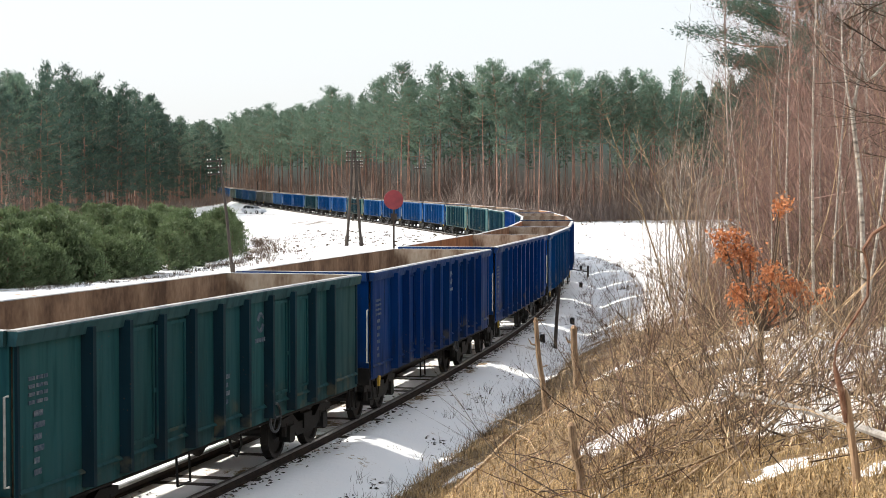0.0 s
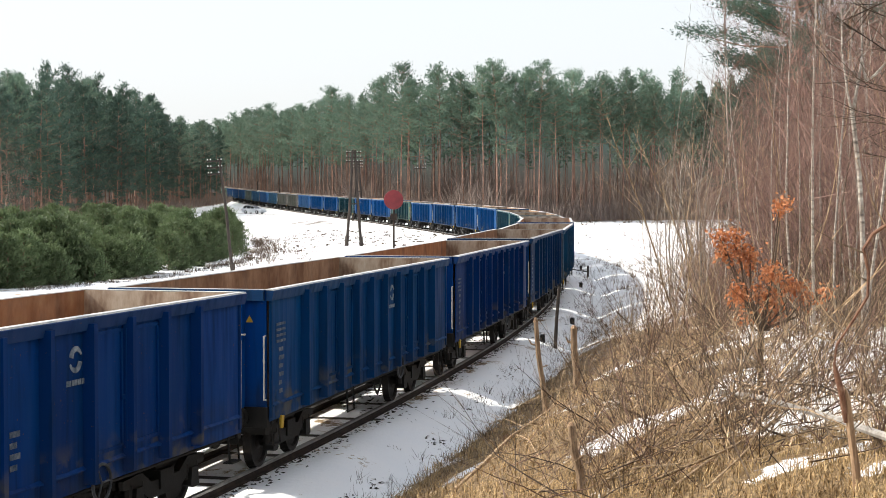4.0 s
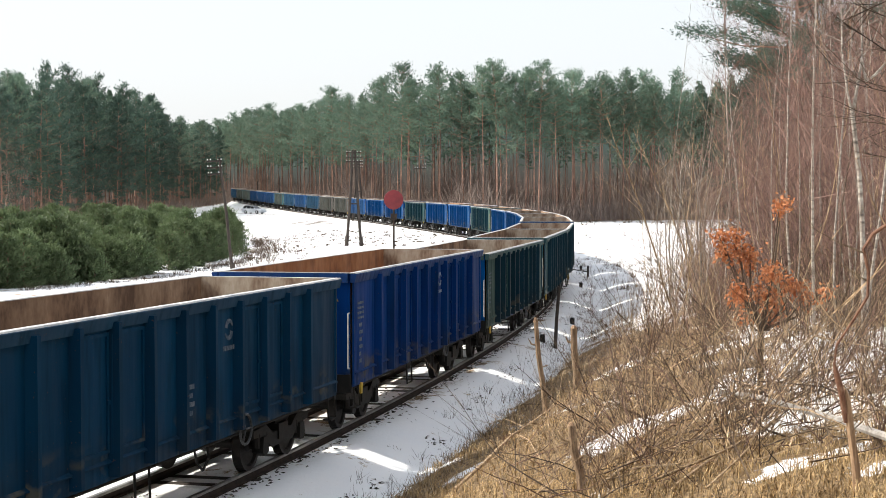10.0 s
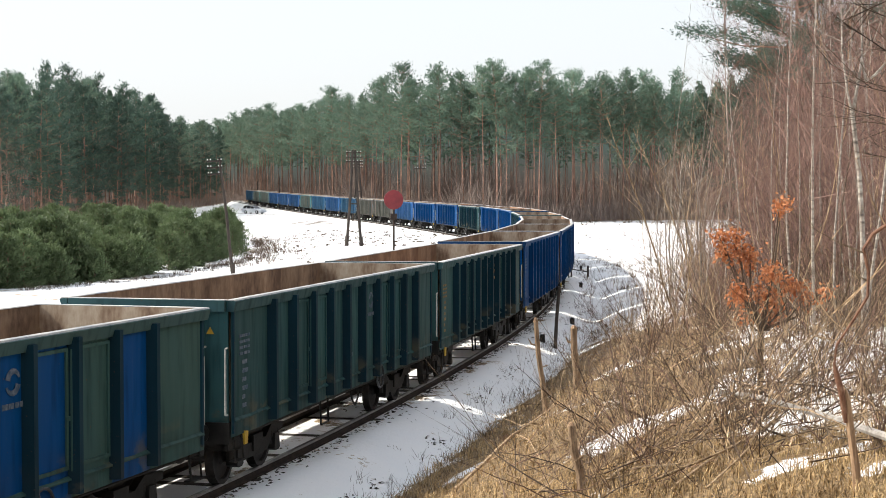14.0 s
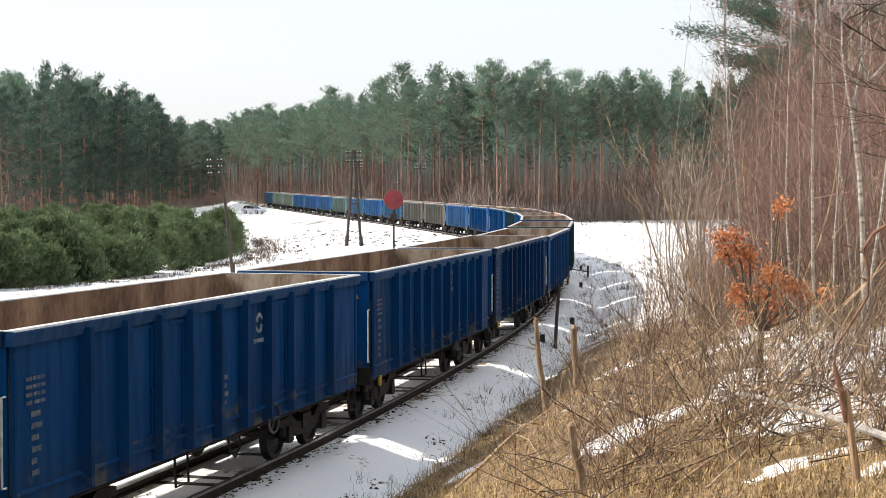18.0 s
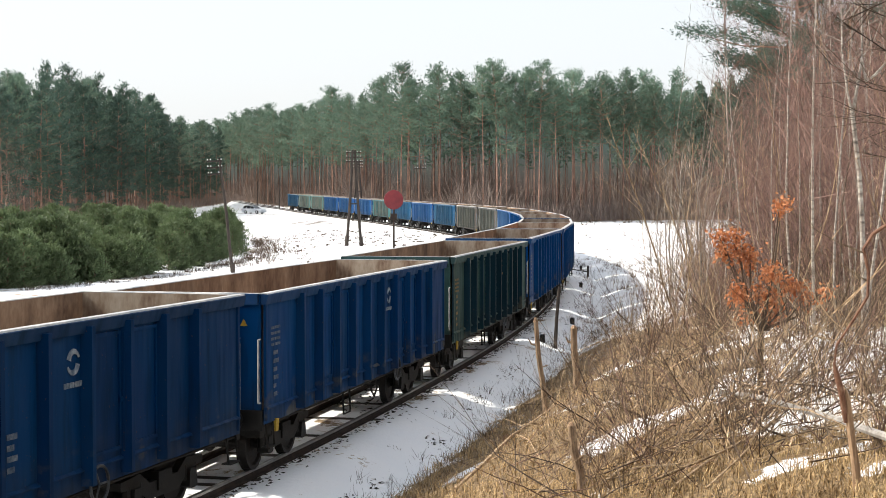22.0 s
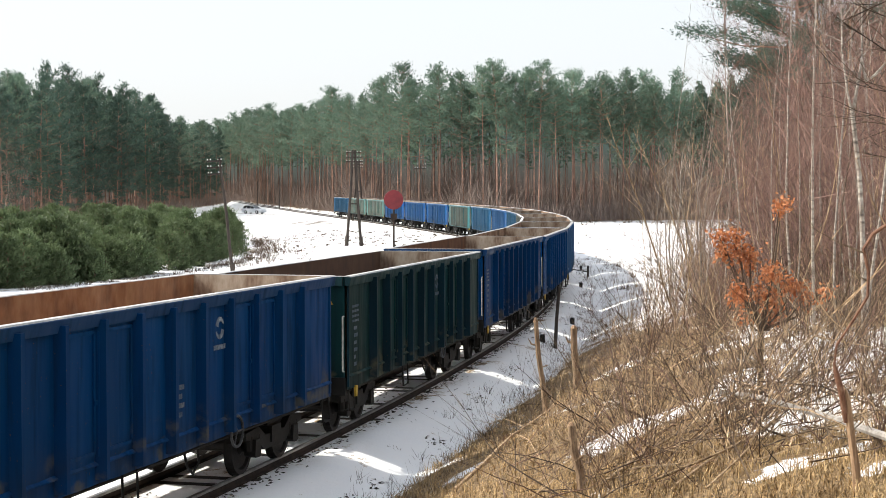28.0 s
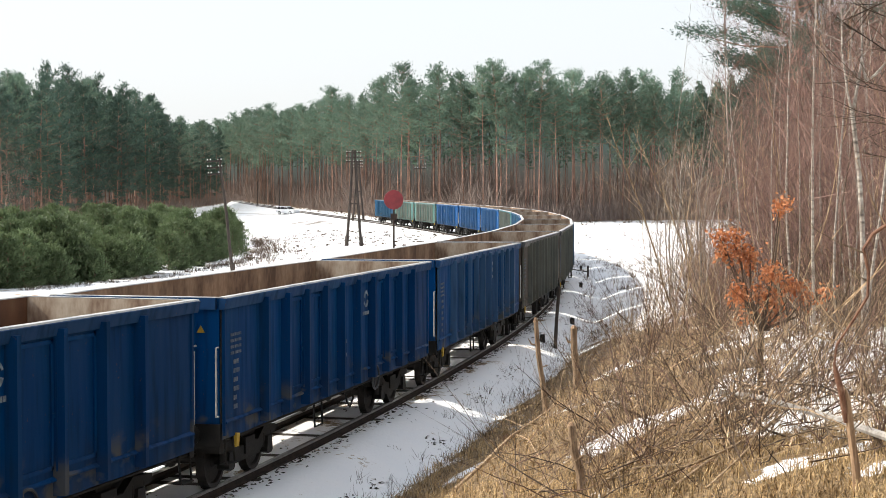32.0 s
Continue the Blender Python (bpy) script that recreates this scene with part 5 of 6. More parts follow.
def build_poles():
    # leaning single pole beside the young pines
    b = Vector((-13.7, 103.4, ground_at(-13.7, 103.4)))
    t = thing("telegraph_pole", "leaning weathered wooden telegraph pole with white insulators", "telegraph pole", "telegraph poles", Matrix.Translation(b))
    top = Vector((-0.85, 0, 7.55))
    f = Form()
    f.tube([(0.02, 0, -0.5), top * 0.5 + Vector((0.04, 0, 0)), top], [0.115, 0.10, 0.08], 9)
    part("pole", f, POLEWOOD, t)
    arms(t, 7.35, 3, 0.5, pose(-0.78, 0, 0, 0, -3, 0))
    f = Form()
    f.tube([(0.02, 0, -0.4), (0.0, 0, 0.7)], [0.16, 0.13], 8)
    part("footing", f, POLEWOOD, t)
    # twin-legged poles
    for x, y, zt, half, n in ((-8.45, 150.6, 8.75, 0.72, 3), (-12.6, 236.0, 9.6, 0.8, 3)):
        g = ground_at(x, y)
        t = thing("telegraph_pole", "two-legged weathered wooden telegraph pole with white insulators", "telegraph pole", "telegraph poles", pose(x, y, g))
        for s in (-1, 1):
            f = Form()
            f.tube([(s * half, 0, -0.5), (s * half * 0.5, 0, zt * 0.5), (s * 0.1, 0.04 * s, zt - g)], [0.15, 0.13, 0.10], 9)
            leg = part("leg", f, POLEWOOD, t)
            f = Form()
            f.tube([(s * (half + 0.01), 0, -0.4), (s * (half - 0.06), 0, 0.9)], [0.20, 0.18], 8)
            part("footing", f, POLEWOOD, leg)
        f = Form()
        f.box(-half * 0.55, half * 0.55, -0.06, 0.06, zt * 0.45, zt * 0.45 + 0.12)
        part("brace", f, POLEWOOD, t)
        arms(t, zt - g - 0.25, n, 0.72, pose(0, 0, 0))
    for x, y, h in ((-2.9, 203.0, 8.2), (-33.5, 325.0, 6.6), (-43.5, 372.0, 5.4)):
        g = ground_at(x, y)
        t = thing("telegraph_pole", "upright dark wooden telegraph pole", "telegraph pole", "telegraph poles", pose(x, y, g))
        f = Form()
        f.tube([(0, 0, -0.4), (0.05, 0, h)], [0.15, 0.1], 8)
        part("pole", f, POLEWOOD, t)
        if x > -10:
            arms(t, h - 0.2, 2, 0.72, pose(0, 0, 0))


CAR = []


def car_pose(x):
    y = float(np.interp(x, [-60, -36.65, -28, -20, -13], [308, 296, 290.5, 284, 276]))
    y2 = float(np.interp(x + 2, [-60, -36.65, -28, -20, -13], [308, 296, 290.5, 284, 276]))
    return pose(x, y, ground_at(x, y) + 0.03, 0, 0, math.degrees(math.atan2(y2 - y, 2)))


def build_car():
    t = thing("estate_car", "silver estate car on the snowy lane", "car")
    prof = [(-2.25, 0.32), (-2.32, 0.62), (-2.28, 0.92), (-2.12, 0.98), (1.0, 0.96), (1.75, 0.90), (2.18, 0.76), (2.28, 0.52), (2.22, 0.28), (1.75, 0.22), (1.7, 0.45), (1.55, 0.6), (1.3, 0.64), (1.05, 0.58), (0.92, 0.42), (0.88, 0.22),
            (-0.95, 0.22), (-1.0, 0.45), (-1.15, 0.6), (-1.4, 0.64), (-1.65, 0.58), (-1.78, 0.42), (-1.82, 0.22)]
    f = Form()
    f.prism(prof[::-1], -0.86, 0.86, "y")
    part("body", f, CARPAINT, t, chamfer=0.03)
    f = Form()
    lo, hi = [(-2.1, 0.95), (1.05, 0.93)], [(-1.85, 1.42), (0.22, 1.44)]
    ring = []
    for (x, z), w in ((lo[0], 0.82), (lo[1], 0.82), (hi[1], 0.63), (hi[0], 0.63)):
        ring.append([(x, -w, z), (x, w, z)])
    f.face([ring[0][0], ring[1][0], ring[2][0], ring[3][0]])
    f.face([ring[0][1], ring[3][1], ring[2][1], ring[1][1]])
    f.face([ring[1][0], ring[1][1], ring[2][1], ring[2][0]])
    f.face([ring[0][1], ring[0][0], ring[3][0], ring[3][1]])
    part("windows", f, CARGLASS, t, "dark glass")
    f = Form()
    f.prism([(-1.95, 1.42), (-1.8, 1.47), (-0.2, 1.50), (0.25, 1.45), (0.2, 1.42)][::-1], -0.64, 0.64, "y")
    part("roof", f, CARPAINT, t, chamfer=0.02)
    for s in (-1, 1):
        for (xa, xb) in ((-2.08, -1.84), (-1.18, -1.12), (-0.2, -0.12), (1.0, 0.2)):
            f = Form()
            f.tube([(xa, s * 0.825, 0.95), (xb, s * 0.64, 1.44)], 0.04, 6)
            part("pillar", f, CARPAINT, t)
        f = Form()
        f.box(-1.6, 0.0, s * 0.55 - 0.02, s * 0.55 + 0.02, 1.49, 1.55)
        part("roof_rail", f, IRON, t)
        f = Form()
        f.box(0.72, 0.9, *sorted((s * 0.84, s * 1.0)), 0.93, 1.07)
        part("mirror", f, CARPAINT, t, chamfer=0.02)
        f = Form()
        f.box(2.12, 2.24, *sorted((s * 0.5, s * 0.84)), 0.58, 0.72)
        part("headlight", f, PORCELAIN, t, chamfer=0.02)
        f = Form()
        f.box(-2.33, -2.2, *sorted((s * 0.68, s * 0.85)), 0.6, 0.9)
        part("tail_light", f, TAIL, t, chamfer=0.02)
        for x in (1.3, -1.4):
            f = Form()
            y = s * 0.76
            f.tube([(0, -0.1, 0), (0, -0.09, 0), (0, 0.09, 0), (0, 0.1, 0)], [0.28, 0.315, 0.315, 0.28], 18)
            wheel = part("wheel", f, TYRE, t, "", pose(x, y, 0.315))
            f = Form()
            f.tube([(0, s * 0.09, 0), (0, s * 0.112, 0)], [0.2, 0.17], 10)
            part("rim", f, CARPAINT, wheel)
    t.matrix_basis = car_pose(-35.1)
    CAR.append(t)
    # lane of packed, dirty snow
    f = Form()
    xs = np.arange(-64, -14.9, 1.0)
    for x in xs:
        y = float(np.interp(x, [-60, -36.65, -28, -20, -13], [308, 296, 290.5, 284, 276]))
        for k in (-1.5, -0.5, 0.5, 1.5):
            f.v.append((x + 0.45 * k, y + k, ground_at(x + 0.45 * k, y + k) + 0.025))
    for i in range(len(xs) - 1):
        for k in range(3):
            a = i * 4 + k
            f.f.append((a, a + 4, a + 5, a + 1))
            f.m.append(0)
    solid("lane", f, LANE, "narrow lane of packed dirty snow", "lane", kind="structure")


LANE = simple("packed_dirty_snow", [(0.3, (0.35, 0.31, 0.27)), (0.5, (0.62, 0.62, 0.62)), (0.7, (0.78, 0.79, 0.8))], 0.8, 0.85)


def build_posts():
    # cut-off young trunks on the bank
    for (b, top, r) in (((2.06, 31.86), (1.86, 31.86, 2.19), 0.055), ((3.01, 35.66), (2.94, 35.66, 1.72), 0.085), ((1.52, 17.29), (1.40, 17.29, 2.21), 0.05)):
        g = ground_at(*b)
        bx, tp = Vector((b[0], b[1], g)), Vector(top)
        t = thing("cut_trunk", "cut-off leaning young trunk with a bare pale top", "tree stump", "cut trunks on the bank", Matrix.Translation(bx))
        d = tp - bx
        f = Form()
        pts = [d * -0.15, d * 0.3 + Vector((0.02, 0, 0)), d * 0.62 + Vector((-0.015, 0, 0)), d * 0.97, d]
        f.tube(pts, [r * 1.1, r, r * 0.92, r * 0.85, r * 0.6], 9)
        part("trunk", f, GREYBARK, t)
        f = Form()
        f.tube([d * 0.975, d * 1.02], [r * 0.88, r * 0.45], 8)
        part("cut_face", f, CUTWOOD, t, "pale splintered cut wood")
        f = Form()
        q = d * 0.72
        f.tube([q, q + Vector((-0.14, 0, 0.05)), q + Vector((-0.2, 0, 0.16))], [r * 0.4, r * 0.3, r * 0.12], 5)
        part("twig", f, BARK, t)
        f = Form()
        f.tube([d * 0.5, d * 0.5 + Vector((0.16, 0, 0.06))], [r * 0.35, r * 0.15], 5)
        part("twig", f, BARK, t)
    # dark post beside the track
    g = ground_at(3.73, 52.85)
    t = thing("track_post", "dark weathered leaning wooden post beside the track", "post", m=pose(3.73, 52.85, g))
    f = Form()
    f.tube([(0, 0, -0.3), (0.06, 0, 1.0), (0.15, 0, 2.06)], [0.062, 0.058, 0.05], 8)
    part("shaft", f, POLEWOOD, t)
    for k, (x, y) in enumerate(((3.35, 53.4), (5.05, 61.9), (9.3, 107.0), (7.3, 84.0))):
        t = thing("track_marker", "short dark marker block standing in snow", "track marker", "markers beside the track", pose(x, y, ground_at(x, y), 0, 0, 8))
        f = Form()
        f.box(-0.08, 0.08, -0.07, 0.07, -0.2, 0.20)
        part("block", f, IRON, t, chamfer=0.015)
        f = Form()
        f.prism([(-0.09, 0.20), (0.09, 0.20), (0.05, 0.26), (-0.05, 0.26)], -0.08, 0.08, "y")
        part("cap", f, IRON, t)
    # ground lever and its rod at the bend
    t = thing("wire_pulley", "low dark wire pulley stand beside the rail", "pulley stand", m=pose(7.9, 96.0, ground_at(7.9, 96.0)))
    f = Form()
    f.tube([(-1.0, 0, 0.45), (0.9, 0.3, 0.12)], 0.03, 6)
    part("rod", f, IRON, t)
    f = Form()
    f.tube([(0.9, 0.3, -0.2), (0.9, 0.3, 0.5)], 0.06, 8)
    part("stand", f, IRON, t)


def build_snag():
    b = Vector((3.69, 14.0, ground_at(3.69, 14.0)))
    t = thing("broken_trunk", "broken reddish young trunk with peeling bark and a bent limb", "broken tree", m=Matrix.Translation(b))
    def rel(p):
        return Vector(p) - b
    f = Form()
    f.tube([rel(p) for p in ((3.70, 14.0, b.z - 0.3), (3.66, 14.0, 2.3), (3.61, 14.0, 2.64), (3.58, 14.0, 2.9), (3.56, 14.0, 3.0))], [0.042, 0.038, 0.035, 0.031, 0.014], 9)
    part("trunk", f, CUTWOOD, t)
    f = Form()
    f.tube([rel(p) for p in ((3.57, 14.0, 2.7), (3.52, 13.98, 2.98), (3.48, 13.98, 3.12), (3.45, 13.98, 3.24))], [0.022, 0.03, 0.028, 0.009], 8)
    part("split_top", f, SNAGBARK, t, "rusty red splintered top")
    f = Form()
    f.tube([rel(p) for p in ((3.46, 14, 3.2), (3.48, 14, 3.39), (3.63, 14, 3.62), (3.75, 14, 3.82), (3.755, 14, 4.04), (3.71, 14, 4.24), (3.79, 14, 4.37), (3.94, 14, 4.47), (4.26, 14, 4.56))], [0.010, 0.011, 0.012, 0.014, 0.015, 0.016, 0.017, 0.018, 0.02], 7)
    part("limb", f, SNAGBARK, t, "smooth reddish bent limb")
    rnd = random.Random(8)
    f = Form()
    for p, d, n in (((3.55, 14, 3.5), (-0.6, 0, 0.5), 0.7), ((3.72, 14, 4.2), (-0.8, 0, 0.25), 0.8), ((3.75, 14, 3.95), (-0.5, 0.1, 0.4), 0.6), ((3.9, 14, 4.45), (-0.5, 0, 0.8), 0.7), ((3.6, 14, 2.6), (0.4, 0, 0.6), 0.35)):
        twig(f, rel(p), d, n, 0.008, rnd, 1, 0, 0.25, 5)
    part("side_shoot", f, BARK, t)


SNAGBARK = simple("red_brown_bark", [(0.3, (0.10, 0.045, 0.027)), (0.55, (0.21, 0.105, 0.065)), (0.75, (0.33, 0.2, 0.13))], 8, 0.7)


def build_oak():
    b = Vector((5.35, 26.7, ground_at(5.35, 26.7)))
    t = thing("young_oak", "young oak holding clusters of dry orange-brown leaves", "oak", m=Matrix.Translation(b))
    def rel(p):
        return Vector(p) - b
    rnd = random.Random(17)
    f = Form()
    f.tube([rel(p) for p in ((5.35, 26.7, b.z - 0.3), (5.36, 26.7, 1.9), (5.36, 26.7, 2.46))], [0.055, 0.048, 0.04], 9)
    part("trunk", f, DARKBARK, t)
    ends = [(4.64, 4.02), (4.75, 3.75), (4.94, 4.05), (4.97, 3.8), (5.15, 3.72), (5.2, 3.55), (4.97, 3.1), (5.05, 2.95), (5.32, 3.05), (5.42, 3.42), (5.62, 3.45), (5.76, 3.22), (5.95, 3.18), (5.62, 2.8), (5.53, 2.66), (6.06, 2.98), (6.38, 3.1), (5.0, 2.68),
            (5.78, 4.62), (5.6, 4.5), (5.5, 3.0)]
    heavy = [0.8, 1.0, 0.8, 1.0, 1.2, 1.0, 1.0, 0.9, 1.1, 1.0, 1.1, 1.1, 1.2, 1.4, 0.9, 0.5, 0.45, 0.25, 0.6, 0.4, 0.7]
    fork = rel((5.36, 26.7, 2.42))
    lf = Form()
    for (x, z), w in zip(ends, heavy):
        yy = 26.7 + rnd.uniform(-0.5, 0.5)
        e = rel((x, yy, z))
        mid = fork.lerp(e, 0.5) + Vector((rnd.uniform(-0.12, 0.12), 0, -0.12))
        f = Form()
        f.tube([fork, mid, e], [0.03, 0.018, 0.006], 6)
        for _ in range(5):
            q = mid.lerp(e, rnd.random())
            twig(f, q, (rnd.gauss(0, 1), rnd.gauss(0, 1), rnd.gauss(0.4, 0.6)), 0.35, 0.005, rnd, 0)
        part("limb", f, DARKBARK, t)
        for _ in range(int(120 * w)):
            q = e + Vector((rnd.gauss(0, 0.085), rnd.gauss(0, 0.1), rnd.gauss(-0.03, 0.085)))
            a = Vector((rnd.gauss(0, 1), rnd.gauss(0, 1), rnd.gauss(-0.5, 0.8))).normalized()
            s = a.cross(Vector((rnd.gauss(0, 1), rnd.gauss(0, 1), rnd.gauss(0, 1)))).normalized()
            n = a.cross(s)
            L = rnd.uniform(0.05, 0.10)
            p = [q, q + a * L * 0.35 + s * L * 0.28 + n * L * 0.1, q + a * L * 0.75 + s * L * 0.2, q + a * L, q + a * L * 0.7 - s * L * 0.22, q + a * L * 0.35 - s * L * 0.3 + n * L * 0.1]
            lf.face([tuple(p[0]), tuple(p[1]), tuple(p[2]), tuple(p[3])])
            lf.face([tuple(p[0]), tuple(p[3]), tuple(p[4]), tuple(p[5])])
    tagged(part("leaves", lf, OAKLEAF, t, "dry orange-brown oak leaves"), kind="stuff")


def build_crooked_birch():
    d = 30.0

    def at(a, b, dy=0.0):
        return Vector((a * d, d + dy, 4.736 - b * d))
    b = at(0.2665, 0.12)
    b.z = ground_at(b.x, b.y)
    t = thing("birch_tree", "crooked leafless birch with a forked white trunk", "birch", m=Matrix.Translation(b))
    rnd = random.Random(61)
    f = Form()
    stem = [Vector((0, 0, -0.3)), at(0.2655, 0.06) - b, at(0.2640, 0.02) - b, at(0.2618, -0.013) - b, at(0.2572, -0.049) - b]
    f.tube(stem, [0.062, 0.056, 0.05, 0.046, 0.042], 9)
    part("trunk", f, BIRCH, t)
    fork = stem[-1]
    for path, r in ((((0.2600, -0.066), (0.2655, -0.085), (0.2680, -0.112), (0.2690, -0.15)), 0.034), (((0.2540, -0.062), (0.2528, -0.09), (0.2545, -0.125), (0.2530, -0.16)), 0.027)):
        pts = [fork] + [at(a, c, 0.3 * k) - b for k, (a, c) in enumerate(path)]
        f = Form()
        f.tube(pts, [r * (1 - 0.16 * k) for k in range(len(pts))], 7)
        for k in range(1, len(pts) - 1):
            for _ in range(3):
                twig(f, pts[k].lerp(pts[k + 1], rnd.random()), (rnd.gauss(0, 1), rnd.gauss(0, 0.6), rnd.uniform(0.1, 1)), rnd.uniform(0.6, 1.3), 0.011, rnd, 2, 0, 0.3, 5)
        part("limb", f, BIRCH, t)
    f = Form()
    low = at(0.2665, -0.070, 0.1) - b
    f.tube([at(0.2652, -0.085, 0.3) - b, low, at(0.2720, -0.074, 0.1) - b, at(0.2790, -0.082, 0.1) - b], [0.03, 0.03, 0.026, 0.02], 7)
    part("limb", f, BIRCH, t)
    # dark tree beside it whose low boughs hang into view
    x, y = 8.6, 27.0
    g = ground_at(x, y)
    t = thing("bare_tree", "dark leafless tree with low fanned-out boughs", "tree", m=pose(x, y, g))
    f = Form()
    f.tube([(0, 0, -0.3), (0.05, 0, 3), (0.0, 0.1, 7), (0.1, 0, 9.5)], [0.11, 0.095, 0.07, 0.03], 9)
    part("trunk", f, DARKBARK, t)
    for z, a, n in ((4.3, 2.9, 2.2), (4.9, 3.3, 2.4), (3.7, 3.0, 2.0), (5.6, 2.7, 2.0), (6.4, 3.4, 1.8), (3.2, 3.5, 1.5)):
        f = Form()
        for _ in range(2):
            twig(f, Vector((0, 0, z)), (math.cos(a), math.sin(a) + rnd.gauss(0, 0.2), rnd.uniform(-0.1, 0.35)), n * rnd.uniform(0.8, 1.1), 0.02, rnd, 2, 0, 0.25, 8, 6)
        part("bough", f, DARKBARK, t)


def build_sticks():
    rnd = random.Random(23)
    rows = [((0.13, 23.35), (1.19, 27.56), (2.18, 30.36), 0.028), ((1.27, 30.0), (1.4, 25.97), (1.36, 18.89), 0.014), ((2.38, 16.0), (3.61, 18.5), (4.95, 21.1), 0.018), ((1.68, 17.0), (2.79, 19.7), (3.35, 21.1), 0.022),
            ((4.7, 36.0), (4.19, 26.9), (3.4, 17.4), 0.02), ((6.24, 33.9), (5.88, 28.6), (4.99, 21.8), 0.024), ((4.97, 34.3), (4.3, 28), (3.76, 22.1), 0.014), ((2.22, 16.5), (3.11, 17.2), (4.55, 20.0), 0.016), ((1.03, 19.8), (1.85, 22.0), (2.17, 24.7), 0.02),
            ((2.6, 15.6), (3.3, 17.0), (3.9, 19.5), 0.012), ((2.0, 20), (2.9, 21.0), (4.2, 21.5), 0.012), ((2.2, 18.0), (2.5, 21.0), (2.9, 25.0), 0.014), ((3.4, 19), (4.0, 20.5), (5.2, 22.8), 0.015), ((0.6, 26), (1.5, 25.0), (2.2, 24), 0.01)]
    for a, m, c, r in rows:
        pts = []
        for k, (x, y) in enumerate((a, ((a[0] + m[0]) / 2, (a[1] + m[1]) / 2), m, ((c[0] + m[0]) / 2, (c[1] + m[1]) / 2), c)):
            pts.append(Vector((x + rnd.gauss(0, 0.02), y, ground_at(x, y) + 0.05 + 0.06 * k + rnd.uniform(0, 0.05))))
        b = Vector(pts[0])
        t = thing("fallen_branch", "dry fallen branch lying across the bank", "branch", "fallen branches", Matrix.Translation(b))
        f = Form()
        f.tube([p - b for p in pts], [r, r * 0.95, r * 0.8, r * 0.6, r * 0.3], 7)
        part("stick", f, BARK, t)
        f = Form()
        for _ in range(6):
            k = rnd.randint(1, 3)
            q = pts[k].lerp(pts[k + 1], rnd.random()) - b
            twig(f, q, (rnd.gauss(0, 0.6), rnd.gauss(0, 0.6), rnd.uniform(0.2, 0.9)), rnd.uniform(0.4, 1.0), r * 0.4, rnd, 1, 0, 0.3, 4)
        tagged(part("side_shoot", f, BARK, t), kind="stuff")
    # long grey pole propped in the brush
    t = thing("fallen_pole", "long grey fallen pole propped in the brush", "branch", "fallen branches", pose(4.38, 15.0, 0))
    f = Form()
    f.tube([(0.12, -1.4, 2.36), (0, 0, 2.36), (-0.09, 2.5, 2.25), (-0.3, 6.0, 2.05), (-0.5, 8.0, 1.85)], [0.05, 0.045, 0.04, 0.03, 0.02], 8)
    part("stick", f, GREYWOOD, t)
    f = Form()
    for y in (1.5, 3.0, 4.2, 5.0):
        twig(f, Vector((-0.05 * y, y, 2.25)), (rnd.gauss(-0.5, 0.5), 0.6, rnd.uniform(-0.1, 0.5)), 1.0, 0.010, rnd, 1, 0, 0.3, 4)
    tagged(part("side_shoot", f, BARK, t), kind="stuff")


GREYWOOD = simple("grey_barkless_wood", [(0.3, (0.17, 0.15, 0.13)), (0.7, (0.38, 0.36, 0.33))], 6, 0.8, stretch=(1, 1, 1))


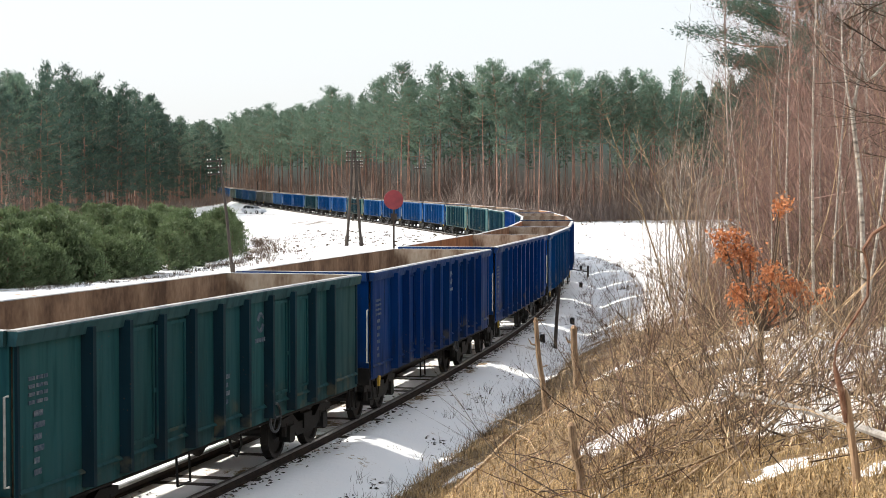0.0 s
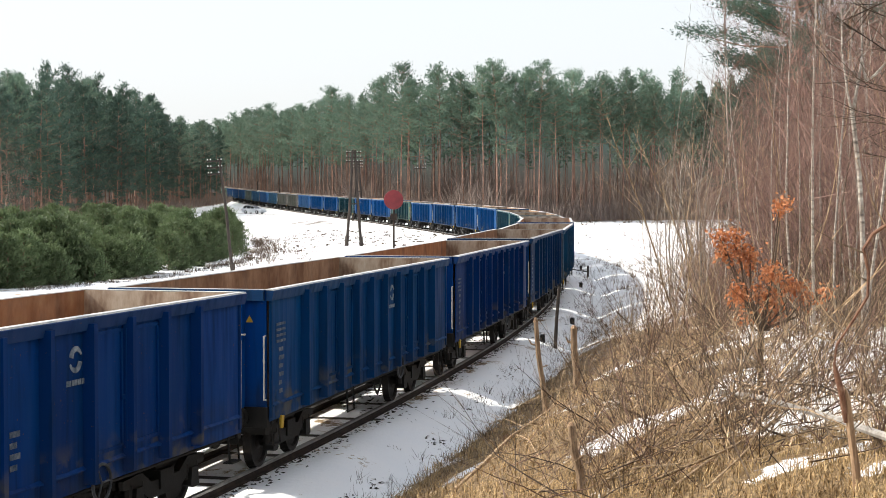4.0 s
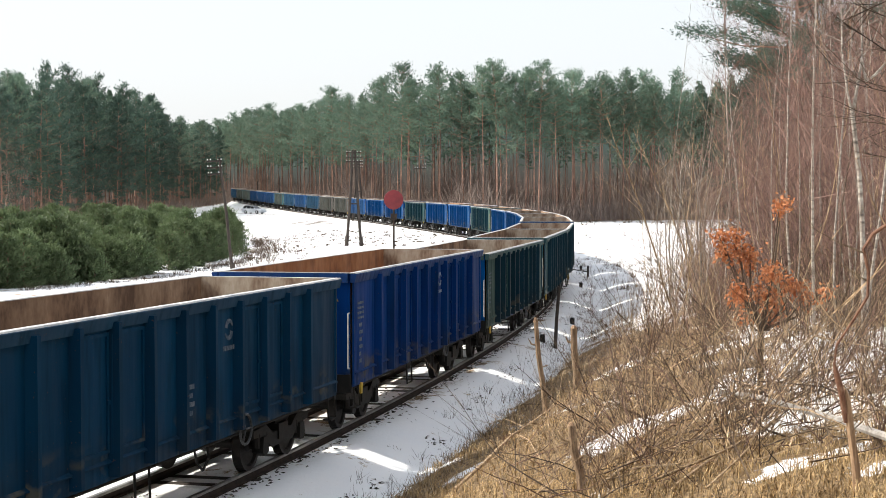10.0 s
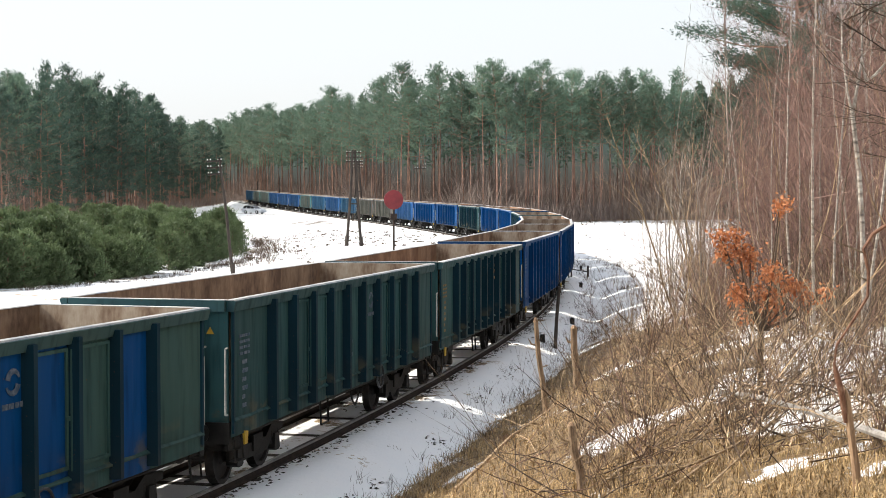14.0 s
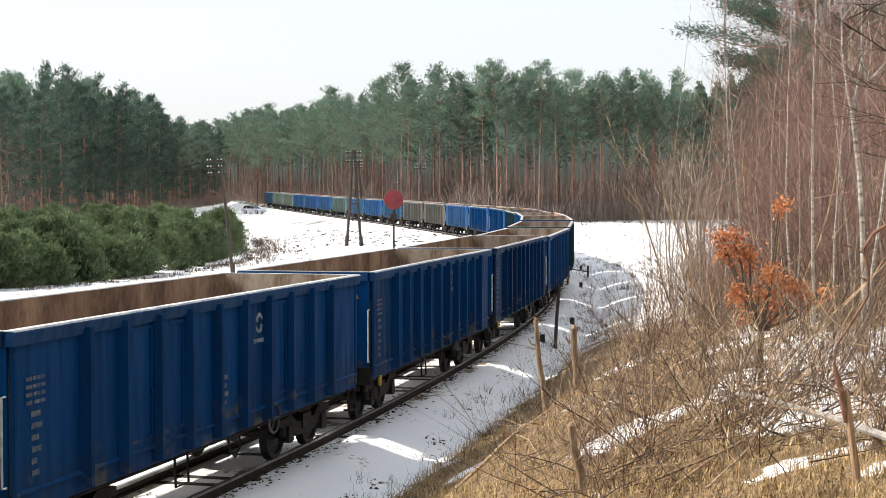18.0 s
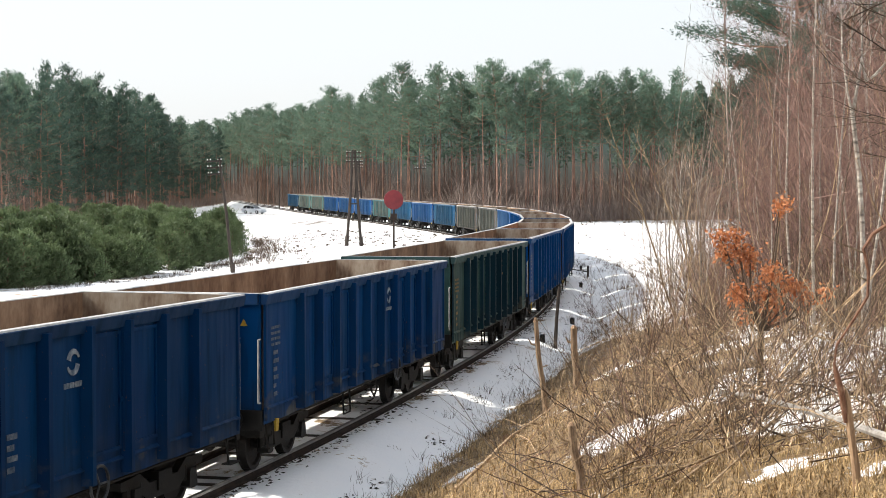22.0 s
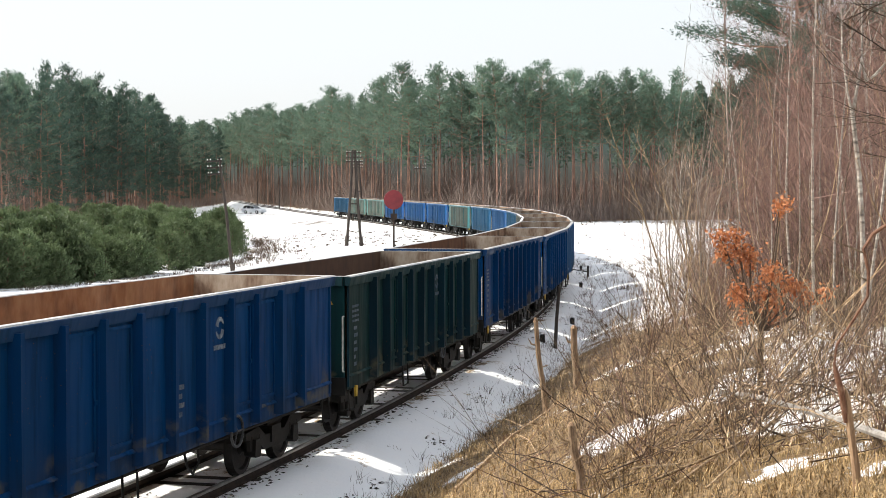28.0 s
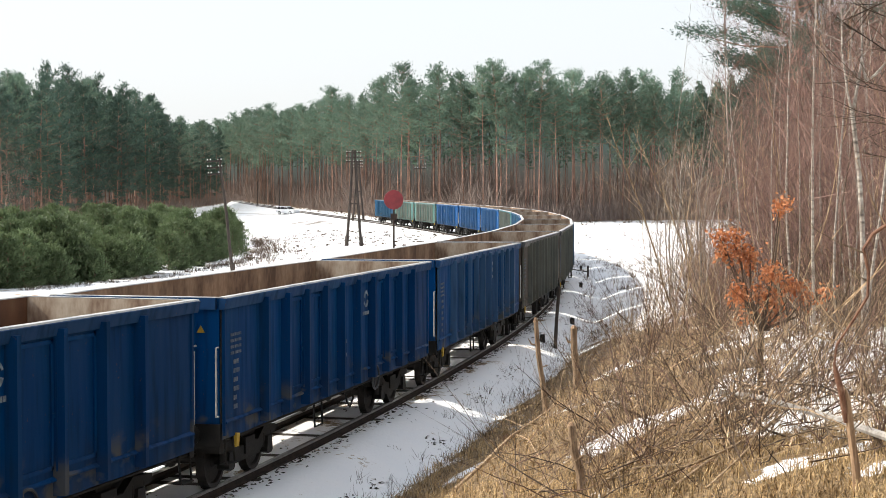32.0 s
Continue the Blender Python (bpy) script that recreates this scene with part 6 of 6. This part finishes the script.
def build_field_litter():
    rnd = random.Random(77)
    # flattened heap of old planks on the meadow
    t = thing("plank_heap", "flat heap of grey weathered planks in snow", "planks", m=pose(-18.6, 230.0, ground_at(-18.6, 230.0), 0, 0, -20))
    for k in range(7):
        f = Form()
        f.box(-1.6 + 0.2 * (k % 3), 1.4 - 0.25 * (k % 2), -0.12, 0.12, 0, 0.09)
        part("plank", f, GREYWOOD, t, "", pose(0.25 * (k % 3) - 0.2, -4.0 + 1.3 * k, 0.06 + 0.12 * (k % 3), 4 * (k % 2), 3, 6 * math.sin(k * 2.2)), chamfer=0.01)
    # dead weeds standing in the snow
    f = Form()
    def weed(x, y, h, n, wide):
        b = Vector((x, y, ground_at(x, y) - 0.03))
        for _ in range(n):
            d = Vector((rnd.gauss(0, 0.5), rnd.gauss(0, 0.5), 1)).normalized()
            s = Vector((rnd.gauss(0, 1), rnd.gauss(0, 1), 0)).normalized() * wide
            q = b + Vector((rnd.gauss(0, 0.12), rnd.gauss(0, 0.12), 0))
            tip = q + d * h * rnd.uniform(0.5, 1.1)
            mid = q.lerp(tip, 0.5) + Vector((rnd.gauss(0, 0.03), rnd.gauss(0, 0.03), 0))
            f.face([tuple(q - s), tuple(q + s), tuple(mid + s * 0.8), tuple(mid - s * 0.8)])
            f.face([tuple(mid - s * 0.8), tuple(mid + s * 0.8), tuple(tip)])
    for _ in range(120):
        px, d = rnd.uniform(440, 560), rnd.uniform(118, 185)
        weed((px - 784) / 2811 * d, d, rnd.uniform(0.15, 0.4), 7, 0.03)
    for _ in range(300):
        d = rnd.uniform(112, 165)
        x = float(np.interp(d, [108, 123, 140, 172], [-17.0, -15.4, -16.5, -21])) + abs(rnd.gauss(0, 1.6))
        weed(x, d, rnd.uniform(0.3, 0.9), 7, 0.016)
    for _ in range(260):
        d = rnd.uniform(84, 116)
        x = float(np.interp(d, [80, 86, 94, 108, 123], [-25, -22.5, -19.3, -17.0, -15.4])) + abs(rnd.gauss(0, 0.8))
        weed(x, d, rnd.uniform(0.2, 0.5), 6, 0.01)
    for _ in range(150):
        px, d = rnd.uniform(520, 790), rnd.uniform(150, 200)
        weed((px - 784) / 2811 * d, d, 0.22, 8, 0.07)
    for _ in range(300):
        u, q = rnd.uniform(-4, 48), rnd.uniform(1.9, 3.5)
        q = q + (0.6 if rnd.random() < 0.6 else 0)
        p = rail_point(u, q)
        weed(p.x, p.y, rnd.uniform(0.12, 0.45), rnd.randint(5, 16), 0.004)
    for _ in range(760):
        u, q = rnd.uniform(30, 100), 1.9 + 8.5 * rnd.random() ** 1.1
        p = rail_point(u, q)
        weed(p.x, p.y, rnd.uniform(0.1, 0.5), rnd.randint(3, 12), 0.008)
    for _ in range(160):
        x, y = rnd.uniform(7, 26), rnd.uniform(70, 200)
        if x < float(np.interp(y, TY, TX)) + 3:
            continue
        weed(x, y, rnd.uniform(0.2, 0.5), 8, 0.02)
    for _ in range(140):
        x = rnd.uniform(-52, 34)
        y = float(np.interp(x, *FAR_EDGE)) - rnd.uniform(3, 22)
        weed(x, y, rnd.uniform(0.3, 1.0), 8, 0.04)
    solid("dead_weeds", f, DARKBARK, "dead brown weed stalks standing in the snow", "weeds", kind="stuff")


build_signal()
build_poles()
build_car()
build_posts()
build_snag()
build_oak()
build_crooked_birch()
build_sticks()
build_field_litter()


def motions():
    rows = [0.5 * k for k in range(65)]
    for k, w in WAGONS.items():
        walk(w, [(t, wagon_pose(k, t)) for t in rows])
    # the car waits at the lane's edge, then pulls away
    way = [(0.0, 0.0), (28.4, 0.0), (29.0, 0.35), (29.6, 0.95), (30.0, 1.45), (30.3, 1.9), (30.6, 2.5), (30.9, 3.3), (31.2, 4.15), (31.6, 5.3), (32.0, 6.7)]
    walk(CAR[0], [(t, car_pose(-35.1 + d)) for t, d in way])
    for wheel in (o for o in CAR[0].children if o.name.split(".")[0] == "wheel"):
        place = wheel.matrix_basis.translation.copy()
        turns = [(0.0, 0.0), (28.4, 0.0)] + [(28.5 + 0.1 * k, float(np.interp(28.5 + 0.1 * k, [r[0] for r in way], [r[1] for r in way]))) for k in range(36)]
        walk(wheel, [(t, pose(*place, 0, math.degrees(d / 0.315), 0)) for t, d in turns])
    rate = math.degrees(SPEED / 0.46)
    spins = {}
    for w in WAGONS.values():
        for bogie in (o for o in w.children if o.name.split(".")[0] == "bogie"):
            for ws in (o for o in bogie.children if o.name.split(".")[0] == "wheelset"):
                x = round(ws.matrix_basis.translation.x, 2)
                if x not in spins:
                    walk(ws, [(2 * i / FPS, pose(x, 0, 0.46, 0, -rate * 2 * i / FPS, 0)) for i in range(481)])
                    spins[x] = ws.animation_data
                else:
                    ws.rotation_mode = "QUATERNION"
                    ws.animation_data_create()
                    ws.animation_data.action = spins[x].action
                    ws.animation_data.action_slot = spins[x].action_slot


motions()
